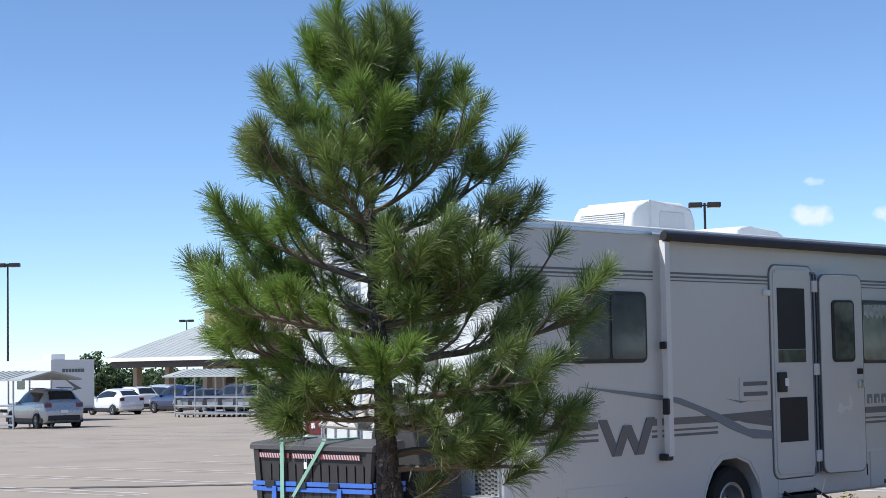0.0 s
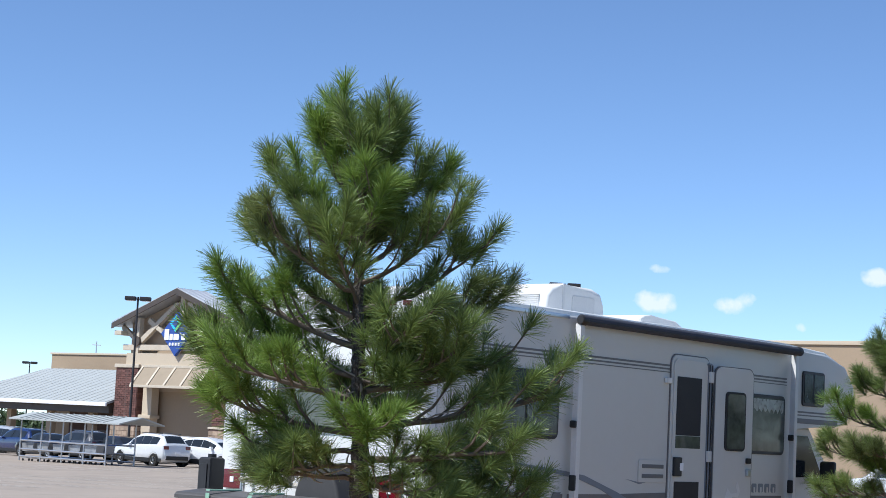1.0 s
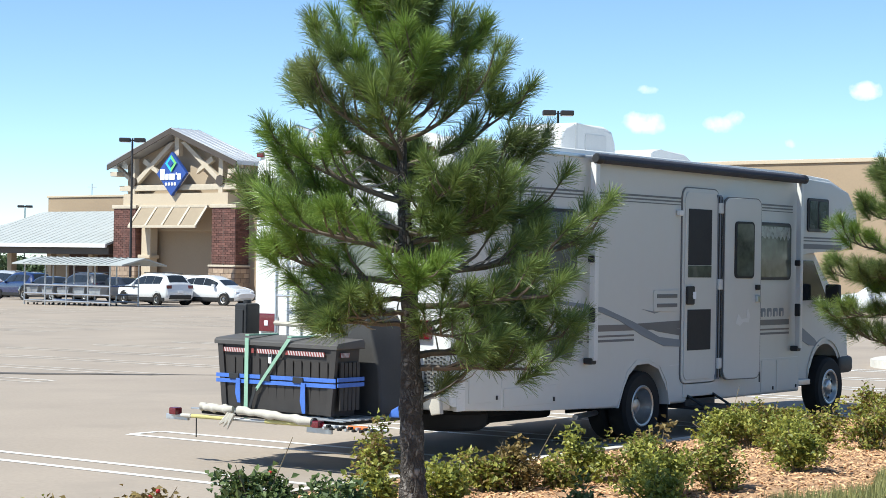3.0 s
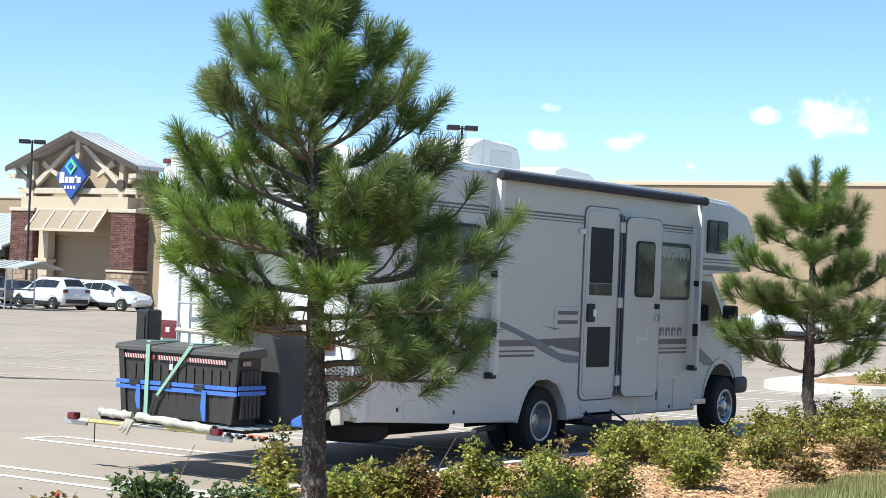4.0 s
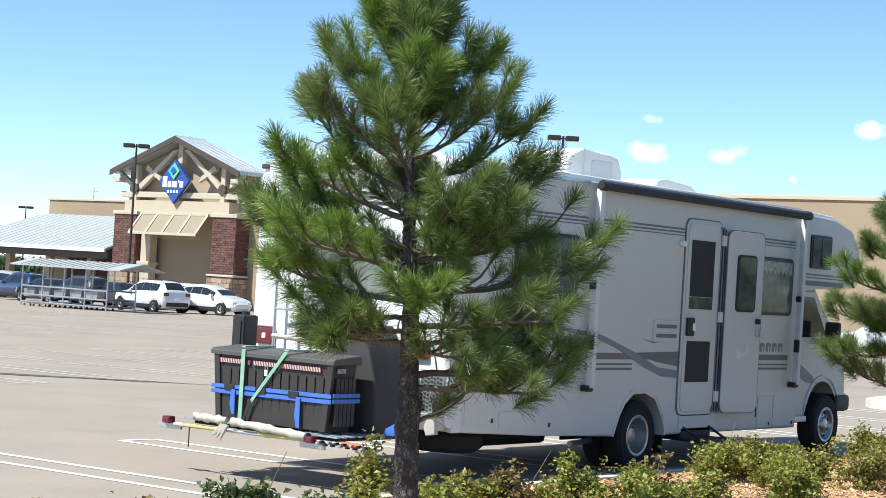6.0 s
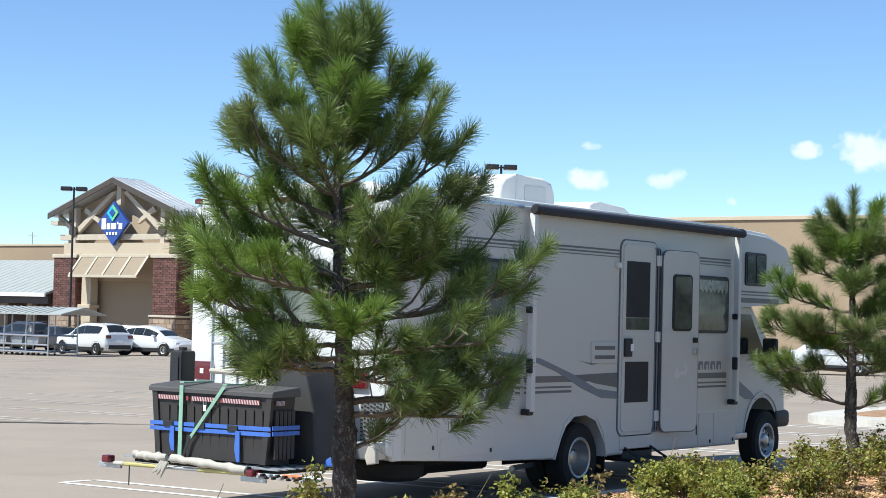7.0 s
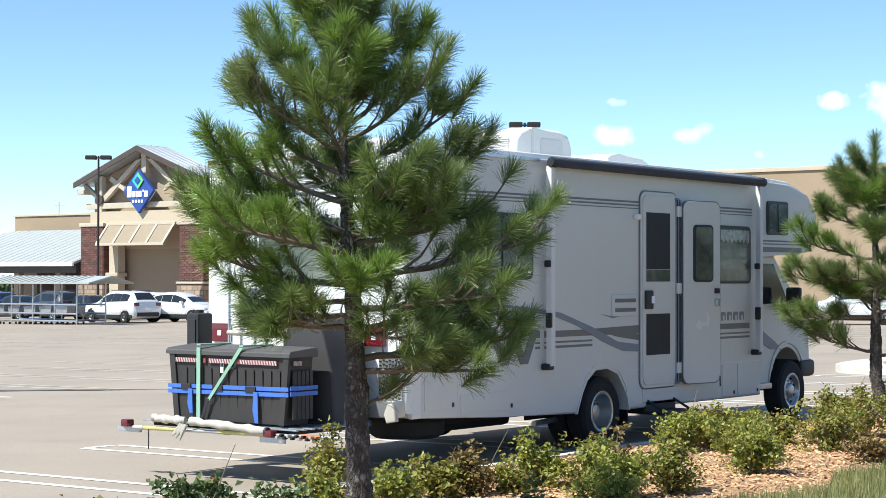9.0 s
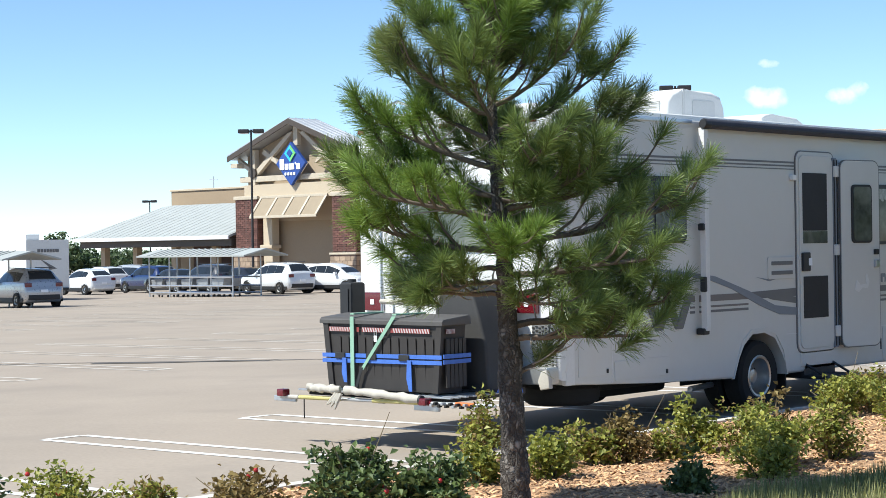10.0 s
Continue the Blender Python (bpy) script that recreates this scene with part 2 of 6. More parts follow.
M_GREY = surface("decal_grey", (0.15, 0.147, 0.147), 0.5, vary=0.06, scale=3)
M_BLUEGREY = surface("decal_blue_grey", (0.20, 0.22, 0.25), 0.5, vary=0.06, scale=3)
M_TAUPE = surface("decal_taupe", (0.18, 0.158, 0.147), 0.5, vary=0.06, scale=3)
M_BLACK = surface("black_plastic", (0.02, 0.02, 0.021), 0.55, vary=0.2, scale=7)
M_RUBBER = surface("rubber", (0.014, 0.0135, 0.013), 0.85, vary=0.25, scale=9, bump=0.002)
M_CHROME = surface("wheel_metal", (0.52, 0.51, 0.49), 0.38, metal=1.0, vary=0.12, scale=14)
M_UNDER = surface("chassis_black", (0.014, 0.0135, 0.013), 0.9, vary=0.3, scale=5)
M_COACHGLASS = surface("coach_glass", (0.035, 0.045, 0.052), 0.08, vary=0.5, scale=1.6, fine=7, coat=0.3)
M_GLASS = glassy("dark_glass", (0.02, 0.024, 0.028))
M_CURTAIN = surface("curtain_glass", (0.10, 0.112, 0.095), 0.08, vary=0.45, scale=2.2, fine=9, coat=0.3, stain=(0.30, 0.31, 0.27), stain_at=0.62)
# mottled pale tone that paints a reflection onto the lounge window
M_REFLECTION = surface("pane_reflection", (0.27, 0.275, 0.245), 0.3, vary=0.5, scale=9, fine=26, coat=0.3)
M_SCREEN = surface("fly_screen", (0.02, 0.02, 0.022), 0.7, vary=0.15, scale=4)
M_RED = surface("red_lens", (0.125, 0.007, 0.014), 0.25, vary=0.1, scale=9, coat=0.5)
M_TAPERED = surface("reflective_red", (0.24, 0.05, 0.045), 0.4, vary=0.15, scale=9)
M_TAPEWHITE = surface("reflective_white", (0.50, 0.46, 0.45), 0.4, vary=0.1, scale=9)
M_AMBER = surface("orange_plastic", (0.62, 0.15, 0.03), 0.4, scale=9)
M_BOX = surface("deck_box_resin", (0.034, 0.029, 0.026), 0.6, vary=0.2, scale=7, fine=90, bump=0.001)
M_LID = surface("deck_box_lid", (0.08, 0.074, 0.07), 0.55, vary=0.12, scale=4)
M_BLUE = surface("blue_strap", (0.06, 0.15, 0.50), 0.55, vary=0.15, scale=11)
M_GREEN = surface("green_strap", (0.25, 0.42, 0.31), 0.7, vary=0.12, scale=11)
M_YELLOW = surface("yellow_tape", (0.50, 0.44, 0.17), 0.5, vary=0.2, scale=8)
M_CANVAS = surface("white_canvas", (0.47, 0.435, 0.375), 0.9, vary=0.12, scale=7, bump=0.004)
M_COVER = surface("grey_cover", (0.045, 0.043, 0.042), 0.75, vary=0.2, scale=4, bump=0.003)
M_STUCCO = surface("tan_stucco", (0.40, 0.315, 0.225), 0.9, vary=0.06, scale=0.5, fine=12, bump=0.004)
M_HALL = surface("hall_stucco", (0.335, 0.25, 0.165), 0.9, vary=0.07, scale=0.25, fine=9, bump=0.004)
M_STUCCO2 = surface("cream_stucco", (0.52, 0.43, 0.315), 0.9, vary=0.06, scale=0.5, fine=12, bump=0.004)
M_TIMBER = surface("pale_timber", (0.52, 0.45, 0.35), 0.8, vary=0.12, scale=3)
M_DARKTRIM = surface("dark_trim", (0.07, 0.055, 0.045), 0.6, vary=0.15, scale=2)
M_BRICK = surface("brick", (0.135, 0.062, 0.05), 0.9, vary=0.15, scale=3, spread=0.3)
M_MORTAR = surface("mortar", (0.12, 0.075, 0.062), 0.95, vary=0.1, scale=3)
M_STONE = surface("base_stone", (0.34, 0.25, 0.18), 0.9, vary=0.2, scale=3, spread=0.25)
M_METALROOF = surface("metal_roof", (0.40, 0.415, 0.40), 0.6, metal=0.1, vary=0.07, scale=0.8)
M_SHINGLE = surface("gable_roof_metal", (0.52, 0.53, 0.55), 0.45, metal=0.3, vary=0.06, scale=1)
M_CANVASTAN = surface("awning_panel", (0.29, 0.23, 0.16), 0.8, vary=0.08, scale=2)
M_SIGNBLUE = surface("sign_blue", (0.03, 0.075, 0.30), 0.4, vary=0.06, scale=1)
M_SIGNCYAN = surface("sign_cyan", (0.05, 0.50, 0.68), 0.4, scale=1)
M_SIGNGREEN = surface("sign_green", (0.20, 0.55, 0.16), 0.4, scale=1)
M_SIGNWHITE = surface("sign_white", (0.85, 0.86, 0.88), 0.4, vary=0.03, scale=1)
M_GALV = surface("galvanised", (0.48, 0.49, 0.50), 0.45, metal=0.7, vary=0.1, scale=3)
M_POLE = surface("pole_bronze", (0.032, 0.029, 0.029), 0.5, metal=0.2, vary=0.1, scale=2)
PAINTS = {
    "white": surface("car_white", (0.74, 0.75, 0.76), 0.25, vary=0.02, scale=1, coat=0.8),
    "silver": surface("car_silver", (0.42, 0.43, 0.45), 0.3, metal=0.5, vary=0.03, scale=1, coat=0.8),
    "pale": surface("car_pale_silver", (0.56, 0.56, 0.55), 0.3, metal=0.35, vary=0.03, scale=1, coat=0.8),
    "black": surface("car_black", (0.018, 0.019, 0.022), 0.2, vary=0.05, scale=1, coat=0.8),
    "blue": surface("car_blue", (0.012, 0.026, 0.10), 0.25, vary=0.05, scale=1, coat=0.8),
    "grey": surface("car_grey", (0.08, 0.08, 0.085), 0.25, metal=0.4, vary=0.05, scale=1, coat=0.8),
}


# ---- building blocks ----
def thing(name, label, category, m=None, group="", kind=""):
    ob = new(name)
    ob.empty_display_size = 0.2
    if m is not None:
        ob.matrix_world = m
    return tagged(ob, label, category, group, kind)


def part(name, bm, material, parent=None, label="", kind="", smooth=35):
    """Link a bmesh as one mesh object, under a thing or a part."""
    me = bpy.data.meshes.new(name)
    bmesh.ops.recalc_face_normals(bm, faces=bm.faces[:])
    bm.to_mesh(me)
    bm.free()
    me.materials.append(material)
    if smooth:
        me.shade_smooth()
        me.set_sharp_from_angle(angle=radians(smooth))
    ob = new(name, me)
    ob.parent = parent
    if smooth == 35 and len(me.polygons) < 400:
        flat = ob.modifiers.new("flat_faces", "WEIGHTED_NORMAL")
        flat.keep_sharp = True
    return tagged(ob, label, kind=kind)


def raw(name, verts, faces, material, parent=None, label="", kind=""):
    me = bpy.data.meshes.new(name)
    me.from_pydata(verts, [], faces)
    me.materials.append(material)
    ob = new(name, me)
    ob.parent = parent
    return tagged(ob, label, kind=kind)


def box(x0, x1, y0, y1, z0, z1, bevel=0.0, bm=None, seg=2, m=None):
    bm = bm or bmesh.new()
    c = Matrix.LocRotScale(((x0 + x1) / 2, (y0 + y1) / 2, (z0 + z1) / 2), None, (abs(x1 - x0), abs(y1 - y0), abs(z1 - z0)))
    made = bmesh.ops.create_cube(bm, size=1, matrix=(m @ c) if m is not None else c)["verts"]
    if bevel:
        edges = list({e for v in made for e in v.link_edges})
        bmesh.ops.bevel(bm, geom=edges, offset=bevel, segments=seg, affect="EDGES", profile=0.5)
    return bm


def rod(a, b, r, r2=None, n=8, bm=None, cap=True):
    bm = bm or bmesh.new()
    a, b = Vector(a), Vector(b)
    m = Matrix.Translation((a + b) / 2) @ (b - a).to_track_quat("Z", "Y").to_matrix().to_4x4()
    bmesh.ops.create_cone(bm, cap_ends=cap, segments=n, radius1=r, radius2=r if r2 is None else r2, depth=(b - a).length, matrix=m)
    return bm


def tube(points, radii, n=7, bm=None):
    """A tapered tube along points."""
    bm = bm or bmesh.new()
    pts = [Vector(p) for p in points]
    rings = []
    side = None
    for i, p in enumerate(pts):
        d = (pts[min(i + 1, len(pts) - 1)] - pts[max(i - 1, 0)]).normalized()
        side = d.orthogonal().normalized() if side is None else (side - d * side.dot(d)).normalized()
        other = d.cross(side)
        r = radii[i] if hasattr(radii, "__len__") else radii
        rings.append([bm.verts.new(p + r * (math.cos(k * math.tau / n) * side + math.sin(k * math.tau / n) * other)) for k in range(n)])
    for a, b in zip(rings, rings[1:]):
        for k in range(n):
            bm.faces.new((a[k], a[(k + 1) % n], b[(k + 1) % n], b[k]))
    bm.faces.new(rings[0][::-1])
    bm.faces.new(rings[-1])
    return bm


def prism(outline, axis, lo, hi, bevel=0.0, bm=None, seg=2):
    """An outline of (a, b) pairs pushed from lo to hi along an axis; the pairs are the other two axes in order."""
    bm = bm or bmesh.new()

    def place(a, b, c):
        return {"x": (c, a, b), "y": (a, c, b), "z": (a, b, c)}[axis]

    near = [bm.verts.new(place(a, b, lo)) for a, b in outline]
    far = [bm.verts.new(place(a, b, hi)) for a, b in outline]
    n = len(outline)
    faces = [bm.faces.new(near), bm.faces.new(far[::-1])]
    for k in range(n):
        bm.faces.new((near[k], far[k], far[(k + 1) % n], near[(k + 1) % n]))
    if bevel:
        edges = list({e for f in faces for e in f.edges})
        bmesh.ops.bevel(bm, geom=edges, offset=bevel, segments=seg, affect="EDGES", profile=0.5)
    return bm


def lathe(profile, n=28, bm=None, m=None):
    """A (radius, along) profile turned round the local y axis."""
    bm = bm or bmesh.new()
    m = m or Matrix()
    rings = []
    for r, a in profile:
        rings.append([bm.verts.new(m @ Vector((r * math.cos(k * math.tau / n), a, r * math.sin(k * math.tau / n)))) for k in range(n)])
    for p, q in zip(rings, rings[1:]):
        for k in range(n):
            bm.faces.new((p[k], p[(k + 1) % n], q[(k + 1) % n], q[k]))
    return bm


def rounded(x0, x1, z0, z1, r, n=4):
    """A rounded rectangle as an outline."""
    out = []
    for cx, cz, a in ((x1 - r, z1 - r, 0), (x0 + r, z1 - r, 90), (x0 + r, z0 + r, 180), (x1 - r, z0 + r, 270)):
        for k in range(n + 1):
            t = radians(a + 90 * k / n)
            out.append((cx + r * math.cos(t), cz + r * math.sin(t)))
    return out


def lot(x, y):
    """The height of the parking lot, which falls gently away."""
    return -0.0115 * y


# ---- ground ----
def sheet(name, corners, rise, thick, material, label, category, kind="structure", parent=None):
    """A flat patch lying on the lot, of the given thickness."""
    bm = bmesh.new()
    top = [bm.verts.new((x, y, lot(x, y) + rise)) for x, y in corners]
    low = [bm.verts.new((x, y, lot(x, y) + rise - thick)) for x, y in corners]
    bm.faces.new(top)
    bm.faces.new(low[::-1])
    for k in range(len(corners)):
        j = (k + 1) % len(corners)
        bm.faces.new((top[k], low[k], low[j], top[j]))
    ob = part(name, bm, material, parent, label, kind, smooth=0)
    if category:
        tagged(ob, category=category)
    return ob


R = random.Random(4)
sheet("ground", [(-1800, -1800), (2200, -1800), (2200, 2200), (-1800, 2200)], 0, 0.3, M_ASPHALT, "sun-bleached grey-tan asphalt of a wide parking lot", "parking lot")

# stall markings: narrow hairpins between neighbouring stalls
for row, (y0, y1, both) in enumerate(((-0.45, 4.62, False), (12.6, 23.0, True), (31.0, 41.4, True), (49.0, 56.0, True))):
    for k in range(-3, 22):
        x = 0.33 + 2.53 * k
        if row and x < -3:
            continue
        bm = bmesh.new()
        for dx in (-0.24, 0.24):
            vs = [bm.verts.new((px, py, lot(px, py) + 0.004)) for px, py in ((x + dx - 0.05, y0), (x + dx + 0.05, y0), (x + dx + 0.05, y1), (x + dx - 0.05, y1))]
            bm.faces.new(vs)
        for ye in ((y0, y1) if both else (y1,)):
            vs = [bm.verts.new((px, py, lot(px, py) + 0.004)) for px, py in ((x - 0.19, ye - 0.05), (x + 0.19, ye - 0.05), (x + 0.19, ye + 0.05), (x - 0.19, ye + 0.05))]
            bm.faces.new(vs)
        ob = part("stall_marking", bm, M_LINEOLD if row else M_LINE, None, "worn white hairpin stall line painted on asphalt", "structure", smooth=0)
        tagged(ob, category="road marking", group="stall markings")


def crack(points, width):
    bm = bmesh.new()
    rows = []
    for i, (x, y) in enumerate(points):
        nx, ny = (points[min(i + 1, len(points) - 1)][0] - points[max(i - 1, 0)][0], points[min(i + 1, len(points) - 1)][1] - points[max(i - 1, 0)][1])
        s = math.hypot(nx, ny)
        w = width * R.uniform(0.5, 1.4)
        rows.append([bm.verts.new((x - ny / s * w, y + nx / s * w, lot(x, y) + 0.008)), bm.verts.new((x + ny / s * w, y - nx / s * w, lot(x, y) + 0.008))])
    for a, b in zip(rows, rows[1:]):
        bm.faces.new((a[0], a[1], b[1], b[0]))
    tagged(part("tar_seam", bm, M_TAR, None, "dark tar-filled crack across the asphalt", "structure", smooth=0), category="crack")


crack([(2.5 + 0.45 * i + R.uniform(-0.05, 0.05), 20.9 - 0.68 * i + R.uniform(-0.06, 0.06)) for i in range(26)], 0.055)
crack([(6.0 + 0.3 * i, 15.2 - 0.42 * i + R.uniform(-0.08, 0.08)) for i in range(7)], 0.12)


# ---- planting bed ----
KERB = [(-14.0, -0.66), (-9.0, -0.68), (-6.0, -0.68), (-1.5, -0.7), (6.0, -0.7), (14.0, -0.7), (30.0, -0.7)]


def bed_height(x, y):
    """The mulch bed swells a little behind the kerb and meets the turf."""
    d = max(0.0, -0.7 - y)
    return lot(x, y) + 0.10 + 0.07 * min(1, d / 1.2) + 0.035 * noise.noise((x * 0.9, y * 0.9, 0.3)) * min(1, d)


def strip_along(points, offset_in, offset_out, z_low, z_high, material, name, label, category):
    """A kerb that follows a line."""
    bm = bmesh.new()
    rows = []
    for i, p in enumerate(points):
        a, b = Vector(points[max(i - 1, 0)]), Vector(points[min(i + 1, len(points) - 1)])
        d = (b - a).normalized()
        nrm = Vector((-d.y, d.x))
        ring = []
        for off, z in ((offset_out, z_low), (offset_out - 0.02, z_high - 0.015), (offset_out - 0.05, z_high), (offset_in, z_high), (offset_in, z_low)):
            q = Vector(p) + nrm * off
            ring.append(bm.verts.new((q.x, q.y, lot(q.x, q.y) + z)))
        rows.append(ring)
    for a, b in zip(rows, rows[1:]):
        for k in range(4):
            bm.faces.new((a[k], a[k + 1], b[k + 1], b[k]))
    bm.faces.new(rows[0])
    bm.faces.new(rows[-1][::-1])
    return tagged(part(name, bm, material, None, label, "structure"), category=category)


strip_along(KERB, -0.15, 0.02, -0.1, 0.13, M_KERB, "kerb", "pale concrete kerb along the planting bed", "kerb")

verts, faces = [], []
nx, ny = 150, 44
for i in range(nx + 1):
    for j in range(ny + 1):
        x = -13.8 + 42.0 * i / nx
        y = -0.84 - 6.4 * (j / ny)
        verts.append((x, y, bed_height(x, y)))
for i in range(nx):
    for j in range(ny):
        a = i * (ny + 1) + j
        faces.append((a, a + 1, a + ny + 2, a + ny + 1))
bed = raw("mulch_bed", verts, faces, M_SOIL, None, "reddish-brown wood mulch planting bed beside the lot", "structure")
tagged(bed, category="mulch bed")


def turf_edge(x):
    return -4.25 + 0.12 * math.sin(x * 1.3) + 0.09 * math.sin(x * 3.7 + 1) - (0.1 * (-3 - x) if x < -3 else 0)


def turf_height(x, y):
    d = max(0, turf_edge(x) - y)
    return bed_height(x, y) + 0.012 + 0.08 * min(1.0, d / 3.0)


verts, faces = [], []
nx, ny = 120, 40
for i in range(nx + 1):
    for j in range(ny + 1):
        x = -20 + 50.0 * i / nx
        y = turf_edge(x) - 14.0 * (j / ny) ** 1.6
        verts.append((x, y, turf_height(x, y)))
for i in range(nx):
    for j in range(ny):
        a = i * (ny + 1) + j
        faces.append((a, a + 1, a + ny + 2, a + ny + 1))
tagged(raw("lawn", verts, faces, M_TURF, None, "dry green roadside lawn", "structure"), category="lawn")

# out-of-view grass, added to darken window reflections and cut tan bounce light
tagged(sheet("unseen_verge", [(-260, -380), (320, -380), (320, -17.5), (-260, -17.5)], 0.12, 0.3, M_TURF, "unseen dry grass sheet added for reflections and bounce light", "lawn"))

# grass blades
verts, faces = [], []
for k in range(42000):
    x = R.uniform(-4.5, 9.5)
    y = turf_edge(x) + 0.12 - 2.4 * R.random() ** 1.6
    z = turf_height(x, y) - 0.01
    h, a, lean = R.uniform(0.05, 0.15), R.uniform(0, math.tau), R.uniform(0.0, 0.07)
    w = R.uniform(0.003, 0.006)
    dx, dy = math.cos(a), math.sin(a)
    b = len(verts)
    verts += [(x - dy * w, y + dx * w, z), (x + dy * w, y - dx * w, z), (x + dx * lean, y + dy * lean, z + h)]
    faces.append((b, b + 1, b + 2))
tagged(raw("grass", verts, faces, M_GRASS, None, "uneven sun-dried green grass blades", "stuff"), category="grass")

# wood chips
verts, faces = [], []
for k in range(30000):
    x = R.uniform(-7.5, 12)
    y = R.uniform(turf_edge(x) - 0.1, -0.9)
    z = bed_height(x, y) + R.uniform(0.0, 0.014)
    ln, w, t = R.uniform(0.010, 0.036), R.uniform(0.005, 0.012), R.uniform(0.002, 0.006)
    m = Matrix.LocRotScale((x, y, z), Euler((R.uniform(-0.5, 0.5), R.uniform(-0.5, 0.5), R.uniform(0, 6.3))), None)
    b = len(verts)
    for sx, sy, sz in ((-1, -1, 0), (1, -0.7, 0), (1, 0.8, 0), (-1, 1, 0), (-0.9, -0.8, 1), (0.9, -0.6, 1), (0.9, 0.6, 1), (-0.9, 0.8, 1)):
        verts.append(tuple(m @ Vector((sx * ln, sy * w, sz * t))))
    for f in ((4, 5, 6, 7), (0, 1, 5, 4), (1, 2, 6, 5), (2, 3, 7, 6), (3, 0, 4, 7)):
        faces.append(tuple(b + q for q in f))
tagged(raw("wood_chips", verts, faces, M_CHIP, None, "scattered orange-brown wood mulch chips", "stuff"), category="mulch")


# ---- far island in the lot ----
def oval(cx, cy, a, b, n=28):
    return [(cx + a * math.copysign(abs(math.cos(k * math.tau / n)) ** 0.45, math.cos(k * math.tau / n)), cy + b * math.copysign(abs(math.sin(k * math.tau / n)) ** 0.6, math.sin(k * math.tau / n))) for k in range(n)]


island = sheet("traffic_island", oval(27.7, 3.4, 9.0, 2.2), 0.15, 0.3, M_KERB, "pale concrete kerbed island in the parking lot", "traffic island")
sheet("island_mulch", oval(27.7, 3.4, 8.0, 1.4), 0.17, 0.1, M_SOIL, "", "", parent=island)


# ---- motorhome ----
def wheel(name, parent, x, y, r, width, dish, out, lugs=8):
    """A road wheel whose outer face looks along out (-1 or 1) on the y axis. dish: how deep the rim sits."""
    m = Matrix.Translation((x, y, r)) @ Matrix.Diagonal((1, out, 1, 1))
    hub = thing(name, "", "")
    hub.parent = parent
    for key in ("label", "category", "group", "kind"):
        if key in hub:
            del hub[key]
    w = width / 2
    rim = r * 0.56
    part("tyre", lathe([(rim, -w), (rim + 0.02, -w), (r * 0.9, -w * 1.02), (r * 0.985, -w * 0.75), (r, -w * 0.4), (r, w * 0.4), (r * 0.985, w * 0.75), (r * 0.9, w * 1.02), (rim + 0.02, w), (rim, w * 0.92), (rim, -w)], 36, m=m), M_RUBBER, hub, "black rubber tyre")
    part("rim", lathe([(rim, -w * 0.9), (rim + 0.012, w * 0.98), (rim, w * 1.03), (rim - 0.02, w * 0.98), (rim - 0.035, w * 0.8 - dish * 0.55), (rim - 0.06, w * 0.75 - dish), (r * 0.26, w * 0.85 - dish), (r * 0.23, w * 1.0 - dish * 0.8), (r * 0.19, w * 1.1 - dish * 0.7), (r * 0.1, w * 1.15 - dish * 0.7), (0.001, w * 1.15 - dish * 0.7)], 36, m=m), M_CHROME, hub, "steel wheel rim")
    for k in range(lugs):
        a = math.tau * k / lugs
        c = Vector((r * 0.32 * math.cos(a), 0, r * 0.32 * math.sin(a)))
        part("lug_nut", rod(m @ (c + Vector((0, w * 0.7 - dish, 0))), m @ (c + Vector((0, w * 0.95 - dish, 0))), 0.014, n=6), M_CHROME, hub)
    for k in range(lugs):
        a = math.tau * (k + 0.5) / lugs
        c = Vector((r * 0.43 * math.cos(a), w * 0.80 - dish, r * 0.43 * math.sin(a)))
        part("hand_hole", rod(m @ c, m @ (c + Vector((0, 0.008, 0))), 0.021, n=10), M_BLACK, hub)
    return hub


def decal(parent, outline, material, name="decal_stripe", y=-0.002, label=""):
    return part(name, prism(outline, "y", y - 0.002, y + 0.006), material, parent, label, smooth=0)


def coach_window(parent, x0, x1, z0, z1, glass, split=None, y=0.0, r=0.07):
    """A rounded window with a black rubber frame, standing proud of the side."""
    w = part("window", prism(rounded(x0, x1, z0, z1, r), "y", y - 0.018, y + 0.02, 0.006), M_BLACK, parent, "black-framed coach window")
    i = 0.035
    spans = [(x0 + i, x1 - i)] if split is None else [(x0 + i, split - 0.02), (split + 0.02, x1 - i)]
    for a, b in spans:
        part("pane", prism(rounded(a, b, z0 + i, z1 - i, r * 0.6), "y", y - 0.024, y - 0.015), glass, w, "tinted glass")
    return w


W = 2.5
rv = thing("motorhome", "white class-C motorhome with grey swoosh decals, entry door open", "motorhome")
arch = [(3.62, 0.37), (3.56, 0.62), (3.42, 0.79), (3.2, 0.86), (2.96, 0.85), (2.79, 0.74), (2.69, 0.54), (2.62, 0.385)]
shell = [(-0.03, 0.50), (-0.03, 2.965), (6.4, 2.95), (7.45, 2.93), (7.95, 2.82), (8.2, 2.58), (8.22, 2.34), (8.0, 2.12), (7.7, 2.06), (6.66, 2.06), (6.66, 0.37), *arch, (1.2, 0.44)]
part("coach_body", prism(shell, "y", 0.0, W, 0.035, seg=3), M_WHITE, rv, "white fibreglass house body")
part("roof_cap", prism([(-0.1, 2.955), (-0.02, 3.02), (6.5, 3.01), (7.5, 2.97), (7.9, 2.86), (7.3, 2.9)], "y", 0.06, W - 0.06, 0.02), M_PLASTIC, rv, "white roof membrane")
part("roof_rail", box(-0.02, 1.93, -0.014, 0.012, 2.925, 2.965, 0.006), M_ALU, rv, "dull aluminium roof edge rail")
